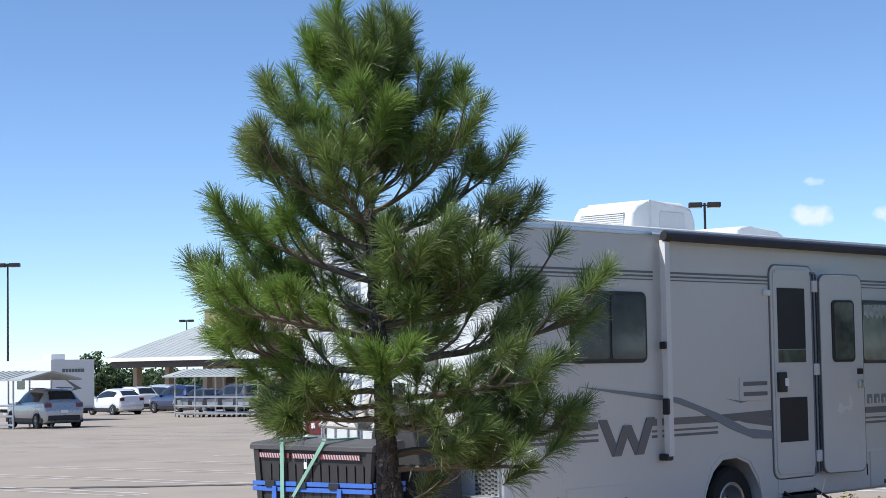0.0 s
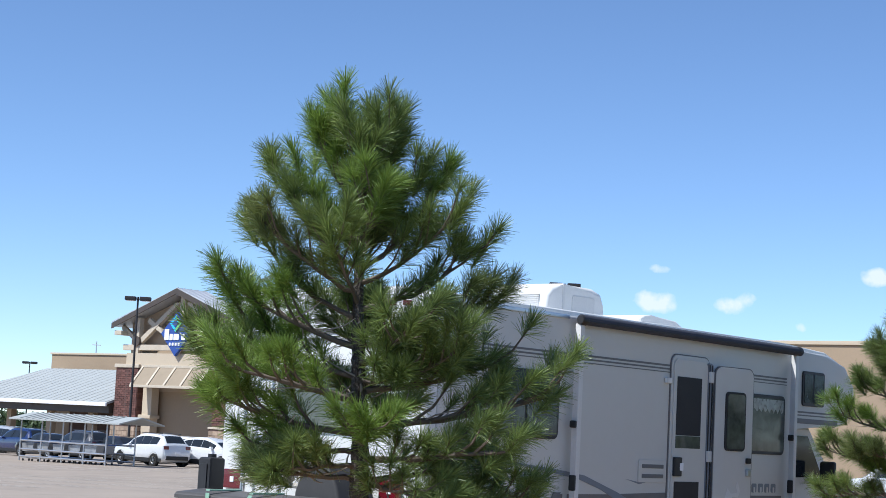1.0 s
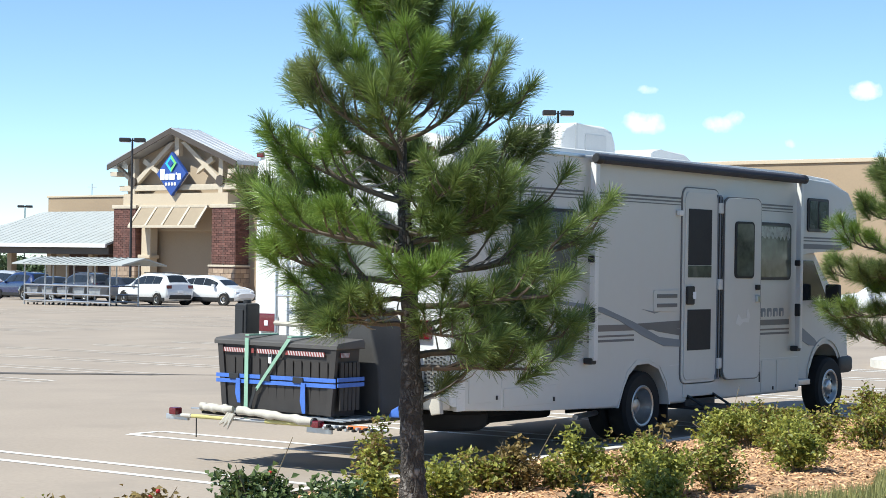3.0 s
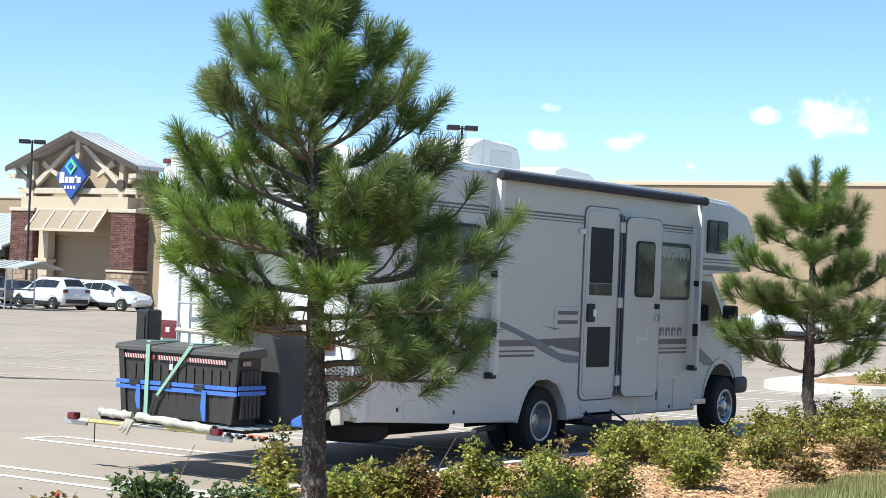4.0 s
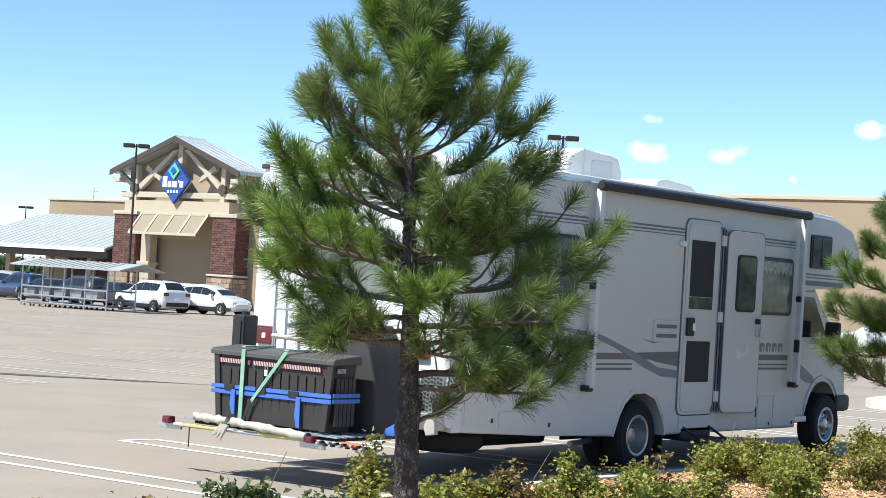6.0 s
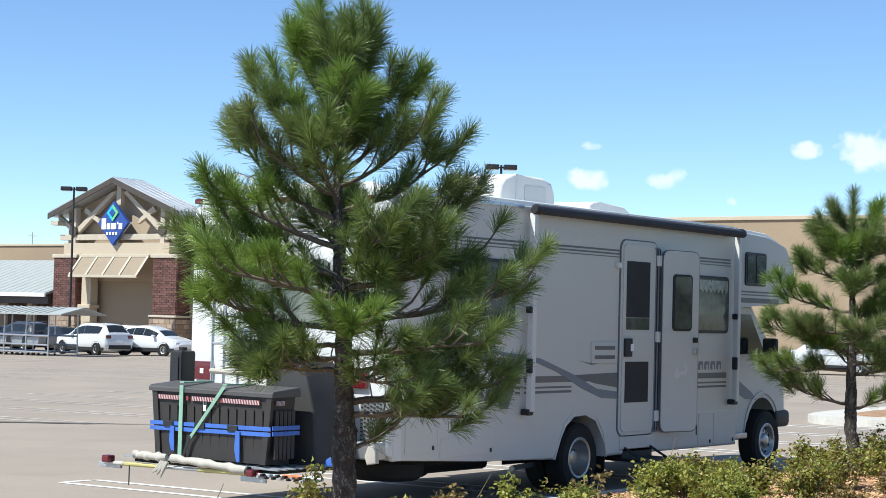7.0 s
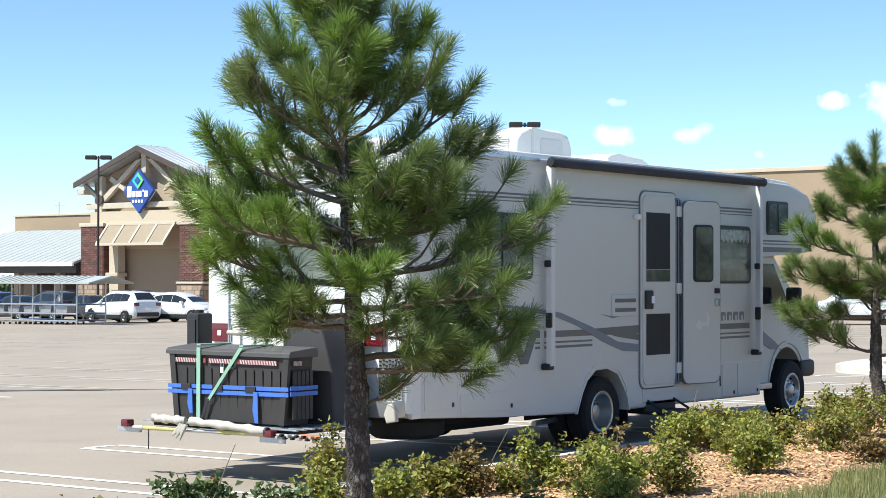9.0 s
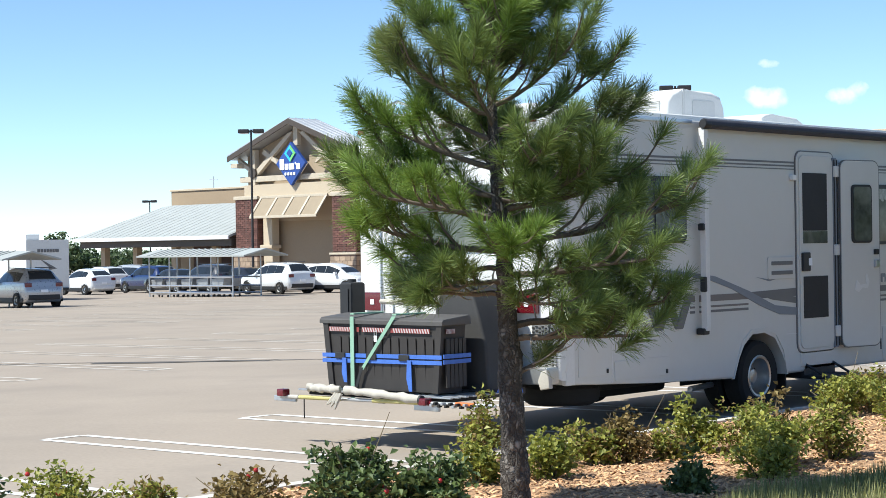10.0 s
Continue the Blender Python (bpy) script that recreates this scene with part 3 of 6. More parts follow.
rear = [(0.0, 0.55), (0.0, 2.8), (0.1, 2.97), (0.3, 3.05), (W - 0.3, 3.05), (W - 0.1, 2.97), (W, 2.8), (W, 0.55)]
part("rear_cap", prism(rear, "x", -0.19, -0.02, 0.05, seg=4), M_GELCOAT, rv, "bright white moulded rear cap")
part("rear_corner_trim", box(-0.10, 0.03, -0.006, 0.05, 0.5, 1.5, 0.012), M_ARM, rv, "beige corner moulding")
# rear face
part("rear_window", prism(rounded(0.72, 1.78, 1.72, 2.33, 0.08), "x", -0.215, -0.18, 0.008), M_CURTAIN, rv, "tinted rear window")
part("rear_bumper", box(-0.34, -0.16, 0.02, W - 0.02, 0.52, 0.68, 0.02), M_DIAMOND, rv, "aluminium rear bumper")
part("tread_plate", box(-0.206, -0.185, 0.03, 0.30, 0.55, 1.06, 0.004), M_DIAMOND, rv, "diamond tread plate corner")
bm = bmesh.new()
for i in range(7):
    for j in range(13):
        box(-0.214, -0.204, 0.05 + 0.036 * i, 0.072 + 0.036 * i, 0.57 + 0.037 * j, 0.582 + 0.037 * j, bm=bm, m=Matrix.Translation((0, 0, 0.012 * (i % 2))))
part("tread_pattern", bm, M_BLACK, rv, "raised diamond tread")
for y0 in (0.22, 2.16):
    lamp = part("tail_light", box(-0.235, -0.185, y0, y0 + 0.24, 1.15, 1.33, 0.015), M_RED, rv, "red tail light")
    part("reflector", box(-0.243, -0.23, y0 + 0.09, y0 + 0.14, 1.21, 1.26, 0.004), M_SIGNWHITE, lamp, "clear reverse lens")
for y0 in (0.22, 0.40, 1.2, 1.3, 2.38):
    part("marker_light", box(-0.215, -0.15, y0, y0 + 0.09, 2.87, 2.92, 0.012), M_RED, rv, "small red clearance light")
for z0, z1 in ((2.62, 2.66), (2.55, 2.575)):
    part("rear_stripe", box(-0.2, -0.187, 0.12, W - 0.12, z0, z1), M_GREY, rv)
for k in range(8):
    part("rear_name_bar", box(-0.2, -0.188, 0.62 + 0.16 * k, 0.73 + 0.16 * k, 2.72, 2.78), M_GREY, rv, "grey lettering bar")
# ladder
for y0 in (1.74, 2.08):
    part("ladder_rail", tube([(-0.3, y0, 0.75), (-0.3, y0, 2.9), (-0.24, y0, 3.1), (-0.05, y0, 3.18), (0.2, y0, 3.14), (0.24, y0, 3.04)], 0.016), M_ALU, rv, "aluminium ladder rail")
for k in range(8):
    part("ladder_rung", rod((-0.3, 1.74, 0.95 + 0.28 * k), (-0.3, 2.08, 0.95 + 0.28 * k), 0.014), M_ALU, rv)
# side windows
coach_window(rv, 0.72, 1.805, 1.76, 2.405, M_COACHGLASS, split=1.26)
lounge = coach_window(rv, 5.555, 6.37, 1.71, 2.385, M_CURTAIN)
# bright reflection along the pane's top, drawn as a ragged pale strip
reflection_outline = [(5.61, 2.335), (5.61, 2.22)] + [(5.61 + 0.70 * k / 24, 2.205 + 0.03 * math.sin(k * 1.9) + 0.015 * math.sin(k * 4.3)) for k in range(1, 24)] + [(6.31, 2.22), (6.31, 2.335)]
part("sky_reflection", prism(reflection_outline, "y", -0.027, -0.022), M_REFLECTION, lounge, "pale ragged band painted as a reflection on the glass", smooth=0)
coach_window(rv, 6.80, 7.36, 2.30, 2.71, M_COACHGLASS, split=7.06, r=0.04)
# stripes and swooshes
for a, b in ((0.03, 1.93), (2.09, 3.85), (5.56, 6.42)):
    for z0, z1 in ((2.58, 2.60), (2.545, 2.562), (2.515, 2.525)):
        decal(rv, [(a, z0), (b, z0), (b, z1), (a, z1)], M_GREY)
for a, b in ((0.05, 1.08), (1.86, 1.94), (2.02, 2.9), (5.62, 6.36)):
    for z0, z1, mat in ((1.18, 1.245, M_GREY if b > 5 else M_TAUPE), (1.12, 1.14, M_TAUPE), (1.07, 1.095, M_GREY)):
        decal(rv, [(a, z0), (b, z0), (b, z1), (a, z1)], mat)
decal(rv, [(3.1, 1.18), (3.9, 1.18), (3.9, 1.27), (2.95, 1.25)], M_GREY)
decal(rv, [(0.8, 1.56), (1.3, 1.52), (1.95, 1.465), (2.3, 1.425), (2.9, 1.265), (3.4, 1.10), (3.9, 1.055), (3.9, 0.98), (3.5, 1.0), (3.1, 1.11), (2.6, 1.29), (2.2, 1.39), (1.8, 1.435), (1.3, 1.495)], M_BLUEGREY, "swoosh_decal", -0.006, "long grey swoosh decal")
decal(rv, [(3.0, 1.24), (3.35, 1.16), (3.88, 1.10), (3.88, 1.17), (3.4, 1.21)], M_GREY, "swoosh_decal", -0.004)
decal(rv, [(3.05, 1.40), (3.3, 1.35), (3.5, 1.38), (3.3, 1.37)], M_BLUEGREY, "swoosh_decal")
for z0, z1 in ((2.215, 2.235), (2.18, 2.195), (2.09, 2.15)):
    decal(rv, [(6.68, z0), (7.75, z0), (7.75, z1), (6.68, z1)], M_GREY)
# zigzag emblem
for k, (a, b) in enumerate((((1.14, 1.26), (1.33, 0.93)), ((1.33, 0.93), (1.49, 1.20)), ((1.49, 1.20), (1.66, 0.93)), ((1.66, 0.93), (1.84, 1.26)))):
    decal(rv, [(a[0] - 0.06, a[1]), (a[0] + 0.06, a[1]), (b[0] + 0.06, b[1]), (b[0] - 0.06, b[1])], M_GREY, "emblem_bar", -0.007 - 0.004 * (k % 2), "dark grey zigzag emblem")
for k in range(4):
    decal(rv, rounded(5.66 + 0.15 * k, 5.77 + 0.15 * k, 1.28, 1.38, 0.02), M_BLUEGREY, "name_bar")
    decal(rv, rounded(5.70 + 0.15 * k, 5.735 + 0.15 * k, 1.275, 1.34, 0.01), M_WHITE, "name_bar_gap", -0.005)
# entry: frame, screen door, step
part("door_frame", prism(rounded(3.84, 4.62, 0.58, 2.71, 0.1), "y", -0.02, 0.01, 0.008), M_WHITE, rv, "off-white entry door frame")
screen = part("screen_door", prism(rounded(3.87, 4.56, 0.62, 2.67, 0.08), "y", -0.034, -0.012, 0.005), M_WHITE, rv, "white framed screen door")
part("upper_screen", box(3.93, 4.43, -0.040, -0.03, 1.87, 2.485, 0.002), M_SCREEN, screen, "dark fly screen")
part("slider_panel", box(3.93, 4.43, -0.041, -0.03, 1.735, 1.865, 0.003), M_CURTAIN, screen, "clear slider panel")
part("lower_screen", box(3.93, 4.43, -0.040, -0.03, 0.94, 1.385, 0.002), M_SCREEN, screen, "dark lower fly screen")
part("screen_latch", box(3.89, 4.04, -0.065, -0.03, 1.44, 1.64, 0.012), M_BLACK, screen, "black latch")
part("latch_cutout", box(3.99, 4.06, -0.069, -0.06, 1.5, 1.58, 0.006), M_SIGNWHITE, screen)
part("hinge_post", box(4.56, 4.63, -0.05, 0.0, 0.6, 2.66, 0.012), M_BLUEGREY, rv, "grey hinge post")
part("door_gap", box(4.563, 4.575, -0.056, -0.01, 0.62, 2.64), M_BLACK, rv)
part("door_gap", box(4.615, 4.628, -0.056, -0.01, 0.62, 2.64), M_BLACK, rv)
part("door_seal", prism(rounded(3.825, 4.635, 0.57, 2.722, 0.11), "y", -0.012, 0.01), M_GREY, rv, "dark door seal")
part("step_well", box(3.97, 4.62, 0.0, 0.5, 0.30, 0.45, 0.01), M_BLACK, rv, "black step housing")
for z0 in (0.72, 1.6, 2.45):
    part("hinge", box(4.56, 4.66, -0.066, -0.04, z0, z0 + 0.12, 0.008), M_ARM, rv)
turn = Matrix.Translation((4.65, -0.055, 0)) @ Matrix.Rotation(radians(-10.5), 4, "Z")


def hung(bm):
    bmesh.ops.transform(bm, matrix=turn, verts=bm.verts[:])
    return bm


seal = part("leaf_seal", hung(prism(rounded(-0.008, 0.645, 0.59, 2.64, 0.095), "y", -0.028, -0.004)), M_GREY, rv, "grey door edge seal")
leaf = part("entry_door", hung(prism(rounded(0.0, 0.635, 0.60, 2.63, 0.09), "y", -0.035, 0.0, 0.008)), M_WHITE, rv, "white entry door swung open against the side")
lw = part("door_window", hung(prism(rounded(0.16, 0.50, 1.73, 2.37, 0.05), "y", -0.05, -0.03, 0.006)), M_BLACK, leaf, "black-framed door window")
part("pane", hung(prism(rounded(0.185, 0.475, 1.755, 2.345, 0.04), "y", -0.056, -0.045)), M_CURTAIN, lw, "tinted glass")
part("door_lock", hung(box(0.53, 0.59, -0.07, -0.03, 1.60, 1.66, 0.008)), M_BLACK, leaf, "black lock")
part("door_handle", hung(box(0.53, 0.60, -0.075, -0.03, 1.46, 1.54, 0.01)), M_ALU, leaf, "worn door handle")
part("old_sticker", hung(prism([(0.2, 1.22), (0.27, 1.19), (0.33, 1.24), (0.42, 1.23), (0.45, 1.30), (0.41, 1.40), (0.38, 1.36), (0.4, 1.28), (0.3, 1.27), (0.24, 1.33)], "y", -0.038, -0.03)), M_ARM, leaf, "weathered sticker remains")
part("door_rail", rod((4.68, -0.06, 0.62), (4.68, -0.06, 2.6), 0.014), M_BLACK, rv, "black door seal")
part("entry_apron", box(3.9, 4.66, -0.012, 0.03, 0.43, 0.6, 0.01), M_WHITE, rv)
step = part("entry_step", box(3.96, 4.62, -0.28, 0.02, 0.30, 0.335, 0.01), M_BLACK, rv, "black folding entry step")
for x0 in (4.0, 4.55):
    part("step_arm", rod((x0, 0.0, 0.45), (x0 + 0.03, -0.25, 0.31), 0.014), M_BLACK, step)
# side vents, hatches, lights
vent = part("fridge_vent", prism(rounded(3.27, 3.80, 1.37, 1.60, 0.02), "y", -0.014, 0.01, 0.004), M_WHITE, rv, "white refrigerator vent")
# raised slats in decal grey, which paints the shade of the louvres
for k in range(2):
    part("vent_slat", box(3.33, 3.74, -0.021, -0.008, 1.415 + 0.10 * k, 1.455 + 0.10 * k, 0.004), M_GREY, vent, "louvre slat with its shade painted grey")
for x0, x1, z0, z1 in ((5.68, 6.02, 0.40, 0.77), (6.06, 6.6, 0.40, 0.77), (0.08, 0.56, 0.56, 1.02), (0.62, 1.5, 0.5, 0.68)):
    h = part("hatch_door", prism(rounded(x0, x1, z0, z1, 0.015), "y", -0.008, 0.01, 0.003), M_WHITE, rv, "white storage hatch")
    part("hatch_latch", box(x1 - 0.07, x1 - 0.045, -0.018, -0.004, z0 + 0.02, z0 + 0.06, 0.004), M_BLACK, h)
part("porch_light", box(3.72, 3.80, -0.05, 0.0, 2.40, 2.46, 0.012), M_PLASTIC, rv, "small porch light")
part("side_seam", box(0.585, 0.592, -0.003, 0.004, 0.48, 1.05), M_ARM, rv)
part("skirt_seam", box(3.62, 6.6, -0.003, 0.004, 0.785, 0.792), M_ARM, rv)
part("grab_hook", tube([(5.25, -0.2, 0.66), (5.38, -0.14, 0.66), (5.42, -0.12, 0.54)], 0.008, 5), M_BLACK, rv)
# wheel well lining, flare
flare = [(3.64, 0.37), (3.58, 0.63), (3.435, 0.805), (3.2, 0.878), (2.95, 0.868), (2.775, 0.752), (2.672, 0.545), (2.603, 0.385)]
part("wheel_flare", prism(flare + arch[::-1], "y", -0.007, 0.02, 0.002), M_WHITE, rv, "white wheel arch lip")
part("wheel_housing", box(2.5, 3.75, 0.56, 0.58, 0.3, 0.95), M_UNDER, rv, "black wheel housing")
part("chassis", box(0.3, 8.0, 0.45, 2.05, 0.36, 0.50, 0.02), M_UNDER, rv, "black underbody frame")
part("waste_tank", box(1.0, 2.3, 0.6, 1.9, 0.27, 0.45, 0.05), M_UNDER, rv)
part("mud_flap", box(3.72, 3.74, 0.08, 0.6, 0.16, 0.45), M_BLACK, rv)
part("spare_wheel", lathe([(0.05, -0.09), (0.3, -0.1), (0.36, -0.06), (0.37, 0.0), (0.36, 0.06), (0.3, 0.1), (0.05, 0.09)], 28, m=Matrix.Translation((0.6, 0.62, 0.36)) @ Matrix.Rotation(radians(90), 4, "X")), M_RUBBER, rv, "spare tyre slung below the tail")
part("exhaust_pipe", tube([(3.9, 0.5, 0.33), (3.0, 0.45, 0.3), (2.2, 0.25, 0.3)], 0.03), M_ALU, rv)
wheel("rear_wheel", rv, 3.19, 0.17, 0.372, 0.225, 0.13, -1)
wheel("rear_wheel", rv, 3.19, 0.43, 0.372, 0.225, 0.05, -1)
wheel("rear_wheel", rv, 3.19, 2.26, 0.372, 0.225, 0.13, 1)
wheel("front_wheel", rv, 7.65, 0.19, 0.372, 0.225, 0.03, -1)
wheel("front_wheel", rv, 7.65, 2.20, 0.372, 0.225, 0.03, 1)
# cab
cab_arch = [(7.66 + 0.47 * math.cos(radians(a)), 0.49 + 0.47 * math.sin(radians(a))) for a in range(5, 181, 11)]
cab_lip = [(7.66 + 0.497 * math.cos(radians(a)), 0.49 + 0.497 * math.sin(radians(a))) for a in range(181, 4, -11)]
cab_side = [(6.66, 0.47), (6.66, 2.06), (7.35, 2.06), (7.95, 1.42), (8.2, 1.36), (8.3, 1.22), (8.34, 0.62), (8.2, 0.52), *cab_arch, (7.18, 0.45)]
part("cab_body", prism(cab_side, "y", 0.16, W - 0.16, 0.05, seg=3), M_WHITE, rv, "white van cab with engine hood")
part("fender_flare", prism(cab_arch + cab_lip, "y", 0.145, 0.2), M_WHITE, rv, "white fender lip")
part("front_bumper", box(8.0, 8.42, 0.12, W - 0.12, 0.52, 0.74, 0.06), M_BLACK, rv, "black front bumper")
part("cab_window", prism([(6.85, 1.45), (6.88, 1.95), (7.28, 1.95), (7.68, 1.47)], "y", 0.145, 0.17, 0.004), M_GLASS, rv, "dark cab door window")
part("cab_door_seam", box(6.80, 6.81, 0.152, 0.17, 0.6, 1.98), M_GREY, rv)
part("cab_step", box(6.68, 7.15, 0.1, 0.3, 0.42, 0.49, 0.01), M_DIAMOND, rv, "cab running board")
part("cab_swoosh", prism([(6.7, 1.17), (7.0, 1.13), (7.35, 0.98), (7.5, 0.88), (7.2, 0.9), (6.85, 1.02), (6.7, 1.07)], "y", 0.152, 0.17), M_BLUEGREY, rv)
mirror = part("side_mirror", box(7.38, 7.46, -0.16, 0.04, 1.36, 1.66, 0.03), M_BLACK, rv, "black side mirror")
part("mirror_arm", rod((7.42, 0.02, 1.45), (7.42, 0.18, 1.42), 0.018), M_BLACK, mirror)
part("cab_handle", box(6.86, 6.98, 0.135, 0.165, 1.28, 1.32, 0.008), M_GREY, rv)
# awning
awn = part("awning_roll", rod((1.98, -0.11, 2.925), (6.52, -0.11, 2.915), 0.05, n=16), M_AWNING, rv, "rolled dark awning in weathered vinyl")
part("awning_seam", box(2.02, 6.48, -0.163, -0.152, 2.905, 2.912), M_BLACK, awn)
for xt, xb in ((2.01, 2.015), (6.46, 6.455)):
    arm = part("awning_arm", prism([(xt - 0.036, 2.885), (xt + 0.036, 2.885), (xb + 0.036, 0.9), (xb - 0.036, 0.9)], "y", -0.115, -0.05, 0.006), M_ARM, rv, "white awning support arm")
    part("arm_head", lathe([(0.001, -0.06), (0.042, -0.06), (0.052, -0.03), (0.052, 0.04), (0.04, 0.06), (0.001, 0.06)], 16, m=Matrix.Translation((xt + 0.01, -0.11, 2.92)) @ Matrix.Rotation(radians(90), 4, "Z")), M_BLACK, arm, "black roller end cap")
    part("arm_foot", box(xb - 0.06, xb + 0.04, -0.10, 0.0, 0.86, 0.925, 0.015), M_BLACK, arm, "black bracket foot")
    part("arm_knob", box(xb - 0.055, xb - 0.02, -0.12, -0.05, 1.28, 1.43, 0.012), M_BLACK, arm)
    part("arm_knob", box(xt - 0.075, xt - 0.04, -0.12, -0.05, 1.88, 1.95, 0.012), M_BLACK, arm)
# roof gear
ac = part("roof_air_conditioner", prism([(2.78, 3.02), (2.74, 3.1), (2.76, 3.25), (2.84, 3.34), (3.0, 3.37), (3.1, 3.385), (3.6, 3.385), (3.76, 3.34), (3.83, 3.22), (3.85, 3.02)], "y", 0.85, 1.62, 0.05, seg=3), M_PLASTIC, rv, "white ribbed rooftop air conditioner")
for k in range(9):
    part("louver", box(2.735, 2.775, 0.95, 1.52, 3.08 + 0.021 * k, 3.09 + 0.021 * k), M_ARM, ac)
part("shroud_band", box(3.02, 3.06, 0.842, 1.628, 3.03, 3.388, 0.006), M_ARM, ac)
part("side_grille", prism(rounded(3.2, 3.62, 3.10, 3.28, 0.03), "y", 0.842, 0.855, 0.003), M_ARM, ac, "shaded side grille")
dome = part("vent_dome", prism([(4.62, 3.02), (4.66, 3.14), (4.8, 3.205), (4.95, 3.215), (5.5, 3.19), (5.72, 3.1), (5.76, 3.02)], "y", 0.95, 1.6, 0.03, seg=3), M_PLASTIC, rv, "white rounded roof vent cover")
part("vent_pipe", rod((4.7, 0.95, 3.0), (4.7, 0.95, 3.15), 0.035, n=10), M_PLASTIC, rv)
part("roof_hatch", box(6.3, 6.9, 1.0, 1.6, 3.0, 3.085, 0.02), M_PLASTIC, rv, "white low roof hatch")
part("roof_hatch", box(7.05, 7.25, 1.1, 1.4, 2.98, 3.09, 0.02), M_PLASTIC, rv)


# ---- hitch carrier and its load ----
carrier = thing("cargo_carrier", "steel hitch carrier with yellow-taped light bar behind the motorhome", "cargo carrier")
part("deck", box(-1.36, -0.5, 0.3, 2.0, 0.43, 0.47, 0.006), M_UNDER, carrier, "dark steel carrier deck")
for k in range(9):
    part("deck_slat", box(-1.40 + 0.1 * k, -1.36 + 0.1 * k, 0.22, 2.1, 0.468, 0.482, 0.003), M_GALV, carrier)
part("hitch_tube", box(-1.2, -0.1, 1.2, 1.28, 0.37, 0.44, 0.006), M_UNDER, carrier)
bar = part("light_bar", rod((-1.44, 2.3, 0.4044), (-1.44, -0.32, 0.44), 0.016, n=10), M_GALV, carrier, "galvanised light bar")
for y0, y1, mat, lab in ((2.17, 2.05, M_CANVAS, "white tape"), (2.04, 1.5, M_YELLOW, "yellow tape"), (1.1, 0.55, M_YELLOW, "yellow tape"), (0.55, 0.4, M_RED, "red tape"), (0.12, -0.1, M_AMBER, "orange tape")):
    part("tape_wrap", rod((-1.44, y0, 0.401 + (2.62 - y0) * 0.0136), (-1.44, y1, 0.401 + (2.62 - y1) * 0.0136), 0.0195, n=10), mat, bar, lab)
for k in range(16):
    y0 = 0.36 - 0.042 * k
    part("chain_link", box(-1.5, -1.455, y0 - 0.014, y0 + 0.014, 0.405 + 0.018 * (k % 2), 0.43 + 0.018 * (k % 2), 0.005), M_UNDER if k % 3 else M_GALV, bar)
for y0, s in ((2.2, 0.75), (0.42, 0.7)):
    lens = part("trailer_light", box(-1.5, -1.41, y0, y0 + 0.12 * s, 0.41, 0.41 + 0.09 * s, 0.012), M_RED, bar, "small red trailer light")
    part("light_bracket", box(-1.43, -1.40, y0 - 0.09, y0 + 0.2, 0.36, 0.41, 0.006), M_GALV, lens)
part("wire", tube([(-1.45, 1.97, 0.4), (-1.46, 1.96, 0.3), (-1.45, 1.97, 0.22)], 0.006, 5), M_BLACK, carrier)
part("side_post", box(-0.62, -0.55, 2.02, 2.1, 0.42, 0.66, 0.01), M_UNDER, carrier)

deck_box = thing("deck_box", "dark brown resin deck box strapped down with ratchet straps", "storage box")
bm = prism([(0.425, 0.50), (0.368, 1.085), (1.872, 1.085), (1.805, 0.50)], "x", -1.285, -0.64, 0.012)
part("tub", bm, M_BOX, deck_box, "dark brown resin tub")
part("lid", prism([(-1.345, 1.085), (-1.345, 1.118), (-1.3, 1.14), (-0.62, 1.17), (-0.56, 1.14), (-0.56, 1.085)], "y", 0.335, 1.925, 0.012), M_LID, deck_box, "flat grey-brown lid")
for k in range(12):
    y0 = 0.465 + 0.108 * k
    part("front_plank", prism([(-1.281, 0.55), (-1.316, 0.97), (-1.30, 0.97), (-1.262, 0.55)], "y", y0, y0 + 0.09, 0.004), M_BOX, deck_box)
for k in range(5):
    x0 = -1.20 + 0.11 * k
    part("end_plank", box(x0, x0 + 0.092, 0.352, 0.372, 0.55, 0.97, 0.004), M_BOX, deck_box)
for yb, yt in ((0.41, 0.352), (1.745, 1.815)):
    part("corner_post", prism([(yb, 0.50), (yt, 1.085), (yt + 0.07, 1.085), (yb + 0.07, 0.50)], "x", -1.325, -1.25, 0.006), M_BOX, deck_box)
for y0, y1 in ((0.50, 0.99), (1.06, 1.36), (1.40, 1.43), (1.50, 1.80)):
    tape = part("reflective_tape", box(-1.328, -1.318, y0, y1, 1.015, 1.055), M_TAPERED, deck_box, "red and white reflective tape")
    n = int((y1 - y0) / 0.033)
    for k in range(n):
        part("white_bar", prism([(y0 + 0.033 * k, 1.016), (y0 + 0.033 * k + 0.015, 1.016), (y0 + 0.033 * k + 0.03, 1.054), (y0 + 0.033 * k + 0.015, 1.054)], "x", -1.331, -1.327), M_TAPEWHITE, tape)
tape = part("reflective_tape", box(-1.22, -0.98, 0.344, 0.352, 1.015, 1.055), M_TAPERED, deck_box)
for k in range(7):
    part("white_bar", prism([(-1.22 + 0.033 * k, 1.016), (-1.205 + 0.033 * k, 1.016), (-1.19 + 0.033 * k, 1.054), (-1.205 + 0.033 * k, 1.054)], "y", 0.341, 0.345), M_TAPEWHITE, tape)
part("padlock", box(-1.345, -1.325, 1.16, 1.2, 0.93, 0.985, 0.006), M_SIGNWHITE, deck_box, "white padlock")
part("padlock_shackle", tube([(-1.335, 1.165, 0.98), (-1.335, 1.165, 1.02), (-1.335, 1.195, 1.02), (-1.335, 1.195, 0.98)], 0.005, 6), M_CHROME, deck_box)

